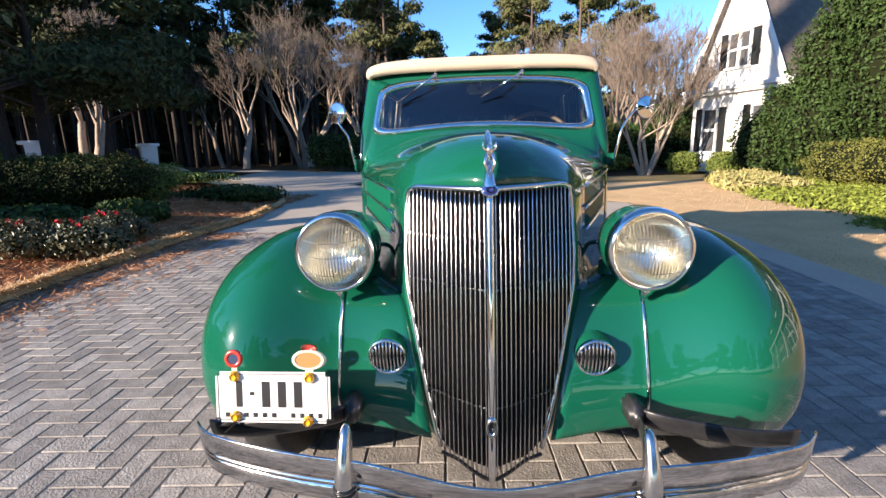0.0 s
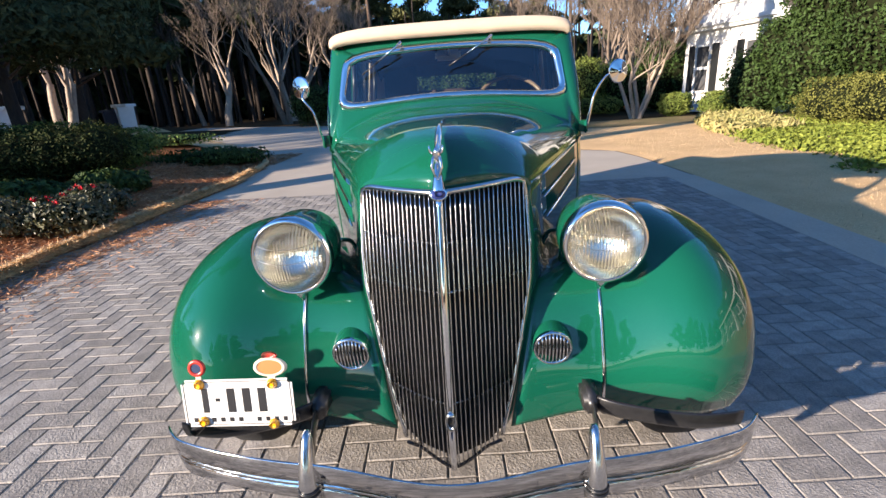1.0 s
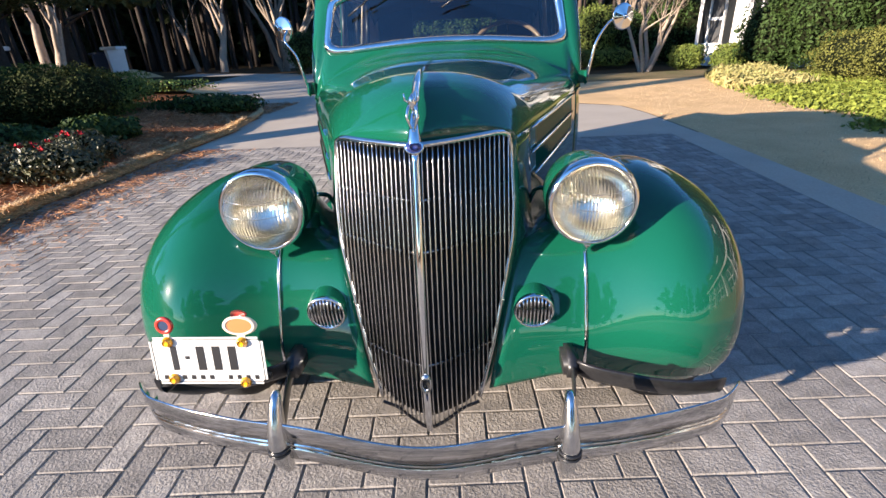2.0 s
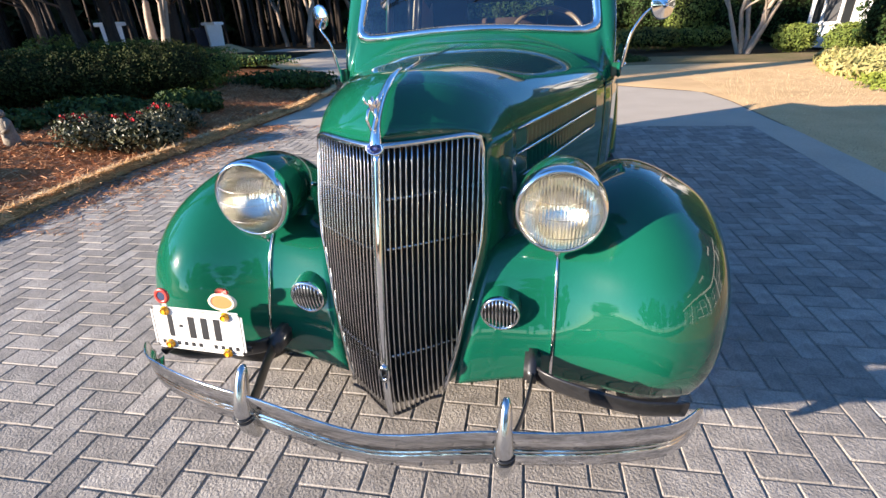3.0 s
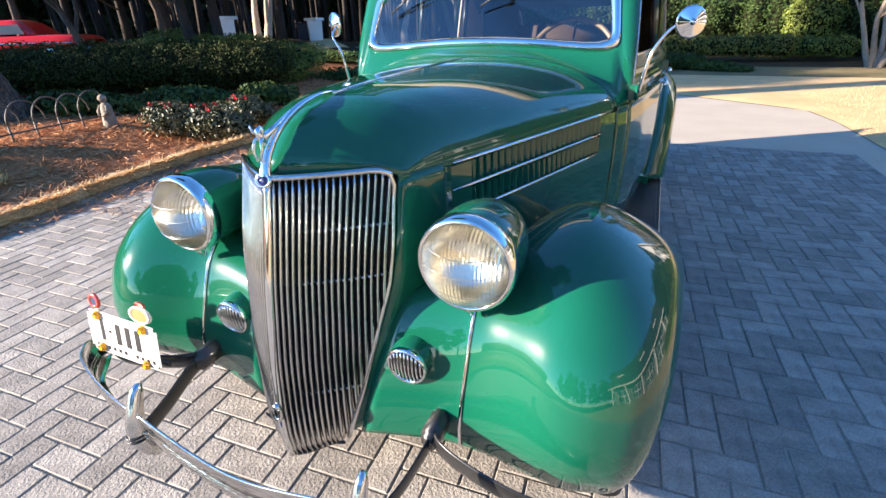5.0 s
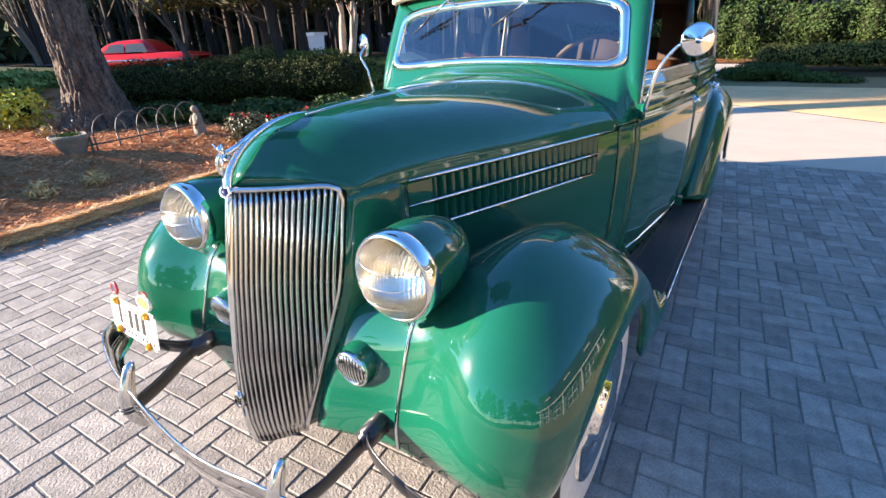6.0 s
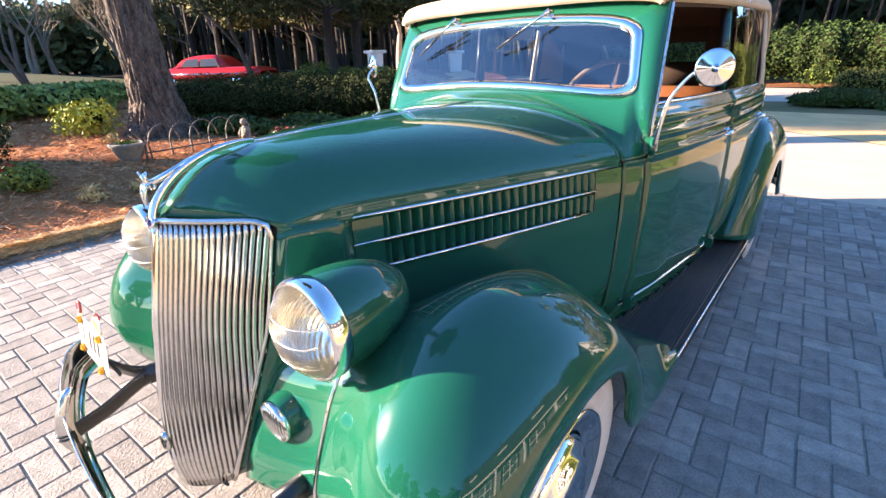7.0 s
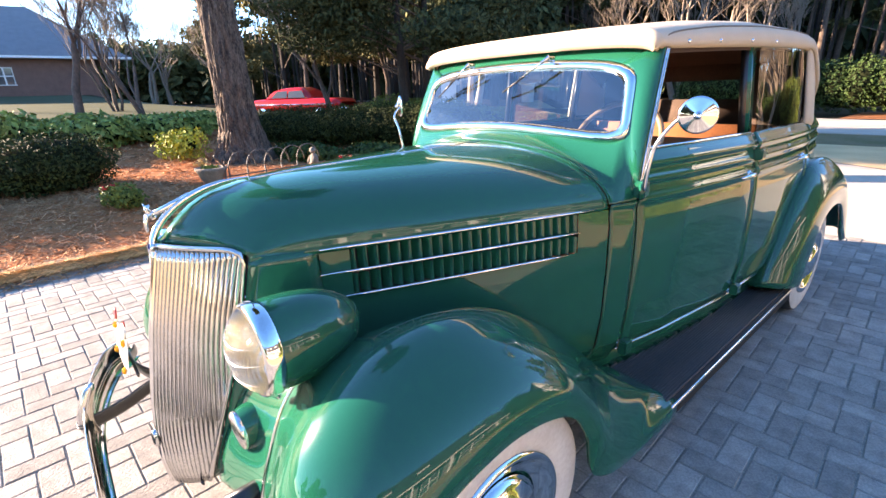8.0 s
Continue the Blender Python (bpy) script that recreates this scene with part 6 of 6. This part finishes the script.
part("fascia", box(bmesh.new(), 11.2, 11.5, -10.0, 11.5, 2.95, 3.3, 0.02), CLAP, wg, smooth=False)
bm = bmesh.new()
for x0, z0, x1, z1 in ((11.0, 3.3, 16.6, 7.8), (21.0, 3.3, 16.6, 7.8)):
    vs = [bm.verts.new(p) for p in ((x0, -10.0, z0), (x0, 11.5, z0), (x1, 11.5, z1), (x1, -10.0, z1))]
    bm.faces.new(vs)
thick(part("roof", bm, DARK_SHINGLE, wg, smooth=False), 0.16)
for y in (-7.5, -4, 0, 4, 8):
    house_window(wg, (12.6, y, 0.35), 2.1, 2.2, 0, 1, (-1, 0))
for y in (-7, -1, 5):
    dm = part("dormer", box(bmesh.new(), 13.2, 16.0, y - 0.9, y + 0.9, 3.8, 5.6), CLAP, wg, smooth=False)
    bm = bmesh.new()
    tri_ = [(13.0, y - 1.1, 5.5), (13.0, y + 1.1, 5.5), (13.0, y, 6.6)]
    fr_, bk_ = [bm.verts.new(p) for p in tri_], [bm.verts.new((16.4, p[1], p[2])) for p in tri_]
    bm.faces.new(fr_), bm.faces.new(bk_[::-1])
    for i in range(3):
        bm.faces.new((fr_[i], fr_[(i + 1) % 3], bk_[(i + 1) % 3], bk_[i]))
    part("gable", bm, DARK_SHINGLE, dm, smooth=False)

# ---- far left: red car, bins, house, road ----
PLASTIC = material("pale_bin_plastic", (0.82, 0.81, 0.79), 0.5, second=(0.75, 0.74, 0.72), scale=6)
NAVY = material("blue_bin_plastic", (0.02, 0.03, 0.06), 0.5)


def bin_at(x, y, mat, label, sc=1.0):
    b = tagged(empty("trash_bin", at_land(x, y)), label, "trash bin", "bins by the road")
    bm = bmesh.new()
    tube(bm, [(0, 0, 0), (0, 0, 0.95 * sc)], [(0.44 * sc, 0.44 * sc), (0.49 * sc, 0.49 * sc)], 4)
    part("bin_body", bm, mat, b, smooth=False)
    part("lid", box(bmesh.new(), -0.38 * sc, 0.38 * sc, -0.38 * sc, 0.38 * sc, 0.95 * sc, 1.08 * sc, 0.03), mat, b, smooth=False)


bin_at(-17.85, 23.3, PLASTIC, "pale grey wheeled trash bin", 1.1)
bin_at(-18.9, 23.5, NAVY, "dark blue recycling bin", 0.85)
bin_at(-18.4, 17.3, PLASTIC, "pale grey wheeled trash bin", 1.15)
RPAINT = material("red_car_paint", (0.50, 0.012, 0.010), 0.3, second=(0.44, 0.010, 0.009), coat=0.5, spec=0.2)


def red_car(place, turn_z):
    c = tagged(empty("red_sedan", place), "bright red vintage hardtop coupe parked on the far road", "car")
    c.rotation_euler = (0, 0, turn_z)
    rows = []
    for x, w, z0, z1 in ((-2.6, 0.72, 0.50, 0.72), (-2.5, 0.86, 0.36, 0.86), (-1.6, 0.95, 0.30, 0.92), (0, 0.97, 0.30, 0.92), (1.5, 0.95, 0.30, 0.93), (2.3, 0.90, 0.36, 0.88), (2.55, 0.75, 0.46, 0.74)):
        rows.append([(x, -w * 0.9, z0), (x, -w, (z0 + z1) / 2), (x, -w * 0.92, z1 - 0.04), (x, -w * 0.5, z1), (x, w * 0.5, z1), (x, w * 0.92, z1 - 0.04), (x, w, (z0 + z1) / 2), (x, w * 0.9, z0)])
    part("body", grid_bm(crom(np.array(rows), 30), close_v=True), RPAINT, c)
    rows = []
    for x, w, z in ((-1.5, 0.78, 0.92), (-0.95, 0.66, 1.30), (0.0, 0.64, 1.40), (0.55, 0.66, 1.34), (1.05, 0.78, 0.94)):
        rows.append([(x, -w, min(z, 0.95)), (x, -w * 0.95, z - 0.03), (x, -w * 0.6, z + 0.01), (x, w * 0.6, z + 0.01), (x, w * 0.95, z - 0.03), (x, w, min(z, 0.95))])
    part("roof", grid_bm(crom(np.array(rows), 24)), RPAINT, c)
    for s in (1, -1):
        for x0, x1 in ((-0.95, -0.25), (-0.18, 0.55)):
            bm = bmesh.new()
            vs = [bm.verts.new(p) for p in ((x0 - 0.15 * (x0 < -0.5), s * 0.775, 0.96), (x1 + 0.2 * (x1 > 0), s * 0.775, 0.96), (x1, s * 0.665, 1.27), (x0 + 0.1 * (x0 < -0.5), s * 0.665, 1.25))]
            bm.faces.new(vs)
            part("side_window", bm, PANE, c, smooth=False)
        part("chrome_trim", tube(bmesh.new(), [(-2.4, s * 0.965, 0.68), (2.3, s * 0.965, 0.66)], 0.02, 6), CHROME, c)
    for x in (-1.55, 1.5):
        for s in (1, -1):
            w = part("wheel", lathe(bmesh.new(), [(0.2, -0.1), (0.32, -0.1), (0.34, -0.05), (0.34, 0.06), (0.31, 0.09), (0.2, 0.09)], 24, Matrix.Translation((x, s * 0.82, 0.34)) @ Matrix.Rotation(radians(-90) * s, 4, "X")), RUBBER, c)
            part("wheel_cover", lathe(bmesh.new(), [(0.2, 0.09), (0.12, 0.11), (0, 0.11)], 20, Matrix.Translation((x, s * 0.82, 0.34)) @ Matrix.Rotation(radians(-90) * s, 4, "X")), CHROME, w)
    for x in (-2.62, 2.6):
        part("bumper", tube(bmesh.new(), [(x, -0.85, 0.45), (x, 0.85, 0.45)], 0.08, 8), CHROME, c)
    return c


red_car(at_land(-20.4, 9.7, -0.32), radians(29))
fh = tagged(empty("far_house", (-64, -6, 2.6)), "distant red brick house with dark hipped roof", "house")
BRICKW = material("far_brick", (0.24, 0.12, 0.09), 0.9, second=(0.18, 0.09, 0.07), scale=2, fine=12)
part("wall", box(bmesh.new(), -6, 6, -16, 12, -1, 3.0), BRICKW, fh, smooth=False)
bm = bmesh.new()
q = [bm.verts.new(p) for p in ((7, -17, 3), (7, 15, 3), (-7, 15, 3), (-7, -17, 3))]
t = [bm.verts.new(p) for p in ((0, -10, 8), (0, 8, 8))]
bm.faces.new((q[0], q[1], t[1], t[0])), bm.faces.new((q[2], q[3], t[0], t[1])), bm.faces.new((q[1], q[2], t[1])), bm.faces.new((q[3], q[0], t[0]))
part("roof", bm, material("far_slate", (0.19, 0.19, 0.20), 0.8, second=(0.15, 0.155, 0.165), scale=2), fh, smooth=False)
part("eave", box(bmesh.new(), 6.0, 7.1, -17, 15, 2.85, 3.05), CLAP, fh, smooth=False)
for y in (-10, -3, 5):
    house_window(fh, (6.0, y, 0.6), 1.3, 1.5, 0, 1, (1, 0), False)
lx = list(np.linspace(-55, -17, 16))
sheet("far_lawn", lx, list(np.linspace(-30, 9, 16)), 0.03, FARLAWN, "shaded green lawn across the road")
sheet("road", list(np.linspace(-44, -38.5, 4)), list(np.linspace(-40, 60, 24)), 0.02, ASPHALT, "grey asphalt road")

# ---- trees and woods ----
for k, (x, y, h, rad, st) in enumerate(((-13.9, 14.8, 6.5, 0.19, 2), (-16.2, 2.6, 6.5, 0.085, 2), (-17.5, 0.9, 8.0, 0.15, 1), (-11.85, 6.75, 6.0, 0.10, 1), (-31, -2.5, 9, 0.10, 2), (-26, 3.0, 7, 0.07, 4), (-40, 4.5, 10, 0.11, 3), (-11.4, 8.45, 6.5, 0.11, 1), (-27.0, 13.2, 9, 0.20, 1))):
    bare_tree("bare_tree", at_land(x, y), h, rad, 71 + k, PALE_BARK if k == 0 else BARK, "leafless tree with spreading limbs", st, 6, 0.55, 0.3, 0.34)
for k, (x, y) in enumerate(((-9.75, 7.95), (-9.45, 8.55), (-17.5, 20.0), (-22.0, 17.0), (-28.0, 19.0), (-33, 19.0), (-39, 17.0), (-25, 24), (-50, 16))):
    near = k < 2
    # near evergreens take the dark needles, farther ones the sunlit olive copy
    pine("cedar", at_land(x, y), 6.8 if near else 12, 0.15 if near else 0.24, 91 + k, "dark evergreen with reddish trunk", 0.37 if near else 0.26, 42000 if near else 15000, 3.1 if near else 4.4, "evergreens by the road", 0.065 if near else 0.20, CEDAR if k < 3 else LEAF_SUNLIT)
for k, (x, y, h) in enumerate(((-18.5, 35.4, 16), (-14.0, 37.5, 16), (-10.0, 40, 15), (2.8, 36, 13), (6.5, 32, 13), (10.5, 30, 13), (-7.0, 34, 13), (14, 33, 14), (4.6, 33, 12), (8.5, 28, 12), (-22.5, 39, 15), (-12.5, 32, 14), (6.0, 38, 15), (12, 38, 16))):
    bare_tree("bare_tree", at_land(x, y), h, 0.30 if k < 3 else 0.23, 110 + k, PALE_BARK if k < 3 else TWIG, "tall leafless hardwood at the wood's edge", 2 if k % 2 else 1, 6, 0.75 if k < 3 else 0.5, 0.22, 0.27 if k < 3 else 0.24)
rr = random.Random(17)
for k in range(46):
    a = radians(rr.uniform(72, 148))
    d = rr.uniform(46, 70)
    x, y = d * math.cos(a), d * math.sin(a)
    h = rr.uniform(18, 25)
    if radians(90) < a < radians(98):
        h *= 0.62
    # past 104 degrees the wood's shade is in darker needles and bark
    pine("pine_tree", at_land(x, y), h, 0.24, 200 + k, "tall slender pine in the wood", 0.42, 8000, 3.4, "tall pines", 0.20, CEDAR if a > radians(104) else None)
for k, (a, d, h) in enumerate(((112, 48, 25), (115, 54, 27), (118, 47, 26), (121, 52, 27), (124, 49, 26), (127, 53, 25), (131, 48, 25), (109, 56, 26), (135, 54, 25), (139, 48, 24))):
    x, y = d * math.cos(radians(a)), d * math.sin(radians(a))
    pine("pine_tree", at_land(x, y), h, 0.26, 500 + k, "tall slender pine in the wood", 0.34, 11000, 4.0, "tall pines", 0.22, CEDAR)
# unseen pines added past the wing, to darken what the paint mirrors
for k, (x, y, h) in enumerate(((25, 14, 12), (23, -15, 11))):
    pine("pine_tree", at_land(x, y), h, 0.26, 520 + k, "unseen pine added beyond the house", 0.28, 5000, 4.0, "tall pines", 0.42)
# unseen tree added out of view so its shadow falls on the hedge
pine("cedar", at_land(-33.0, -9.6), 12.0, 0.26, 530, "unseen evergreen added to shade the hedge", 0.20, 12000, 4.2, "evergreens by the road", 0.24, CEDAR)
blobs = []
for k in range(420):
    a = radians(rr.uniform(20, 163))
    d = rr.uniform(60, 82)
    z = rr.uniform(0.0, 1.0) ** 1.4 * (7 if a > radians(146) else 13 if a > radians(97) else 6)
    blobs.append((d * math.cos(a), d * math.sin(a), rise(d * math.cos(a), 60) + z, 4.5, 4.5, 2.6))
leaf_object("woods", blobs, 110000, 0.85, 300, CEDAR, None, "dense dark pine woodland", shell=0.9, kind="stuff", long=2.0)
bm = bmesh.new()
for k in range(420):
    a = radians(rr.uniform(62, 163))
    d = rr.uniform(44, 72)
    x, y = d * math.cos(a), d * math.sin(a)
    z = rise(x, y)
    tube(bm, [(x, y, z - 0.3), (x + rr.uniform(-0.3, 0.3), y + rr.uniform(-0.3, 0.3), z + rr.uniform(6, 10))], [rr.uniform(0.09, 0.2), 0.06], 5, cap=False)
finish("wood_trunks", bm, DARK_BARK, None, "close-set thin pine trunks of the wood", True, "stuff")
blobs = []
for k in range(330):
    a = radians(rr.uniform(160, 228))
    d, tall = (rr.uniform(84, 110), 7) if a < radians(193) else (rr.uniform(90, 115), 7)
    blobs.append((d * math.cos(a), d * math.sin(a), 2.0 + rr.uniform(0.0, 1.0) ** 1.3 * tall, 4.5, 4.5, 2.6))
leaf_object("far_woods", blobs, 66000, 0.8, 301, NEEDLE, None, "distant dark tree line beyond the lawn", shell=0.9, kind="stuff", long=2.0)
for k, (x, y, h) in enumerate(((-58, 12, 13), (-50, 9, 11), (-70, 2, 14), (-48, -2, 11), (-56, -9, 12), (-40, 12.5, 10))):
    bare_tree("bare_tree", at_land(x, y), h, 0.2, 330 + k, TWIG, "tall leafless hardwood across the lawn", 2, 5, 0.5, 0.25, 0.28)
# unseen woods added behind the camera, for what the paint and chrome mirror
for k in range(16):
    a = radians(rr.uniform(248, 335))
    d = rr.uniform(24, 40)
    pine("pine_tree", at_land(d * math.cos(a), d * math.sin(a)), rr.uniform(8, 12), 0.24, 260 + k, "tall slender pine in the wood", 0.25, 3000, 3.0, "tall pines", 0.42)

# ---- pavers, piece by piece ----
for d, me, x, y, dz, tw in near_list:
    ob = new("paver", me)
    ob.parent = paving
    ob.matrix_local = Matrix.Translation((x, y, dz)) @ Matrix.Rotation(PA + radians(tw), 4, "Z")
vs, fs = [], []
for d, me, x, y, dz, tw in rest:
    m = Matrix.Translation((x, y, dz)) @ Matrix.Rotation(PA + radians(tw), 4, "Z")
    o = len(vs)
    vs.extend(m @ v.co for v in me.vertices)
    fs.extend([o + i for i in p.vertices] for p in me.polygons)
raw("pavers_beyond", vs, fs, PAVER_FAR, paving, "", False, "stuff")
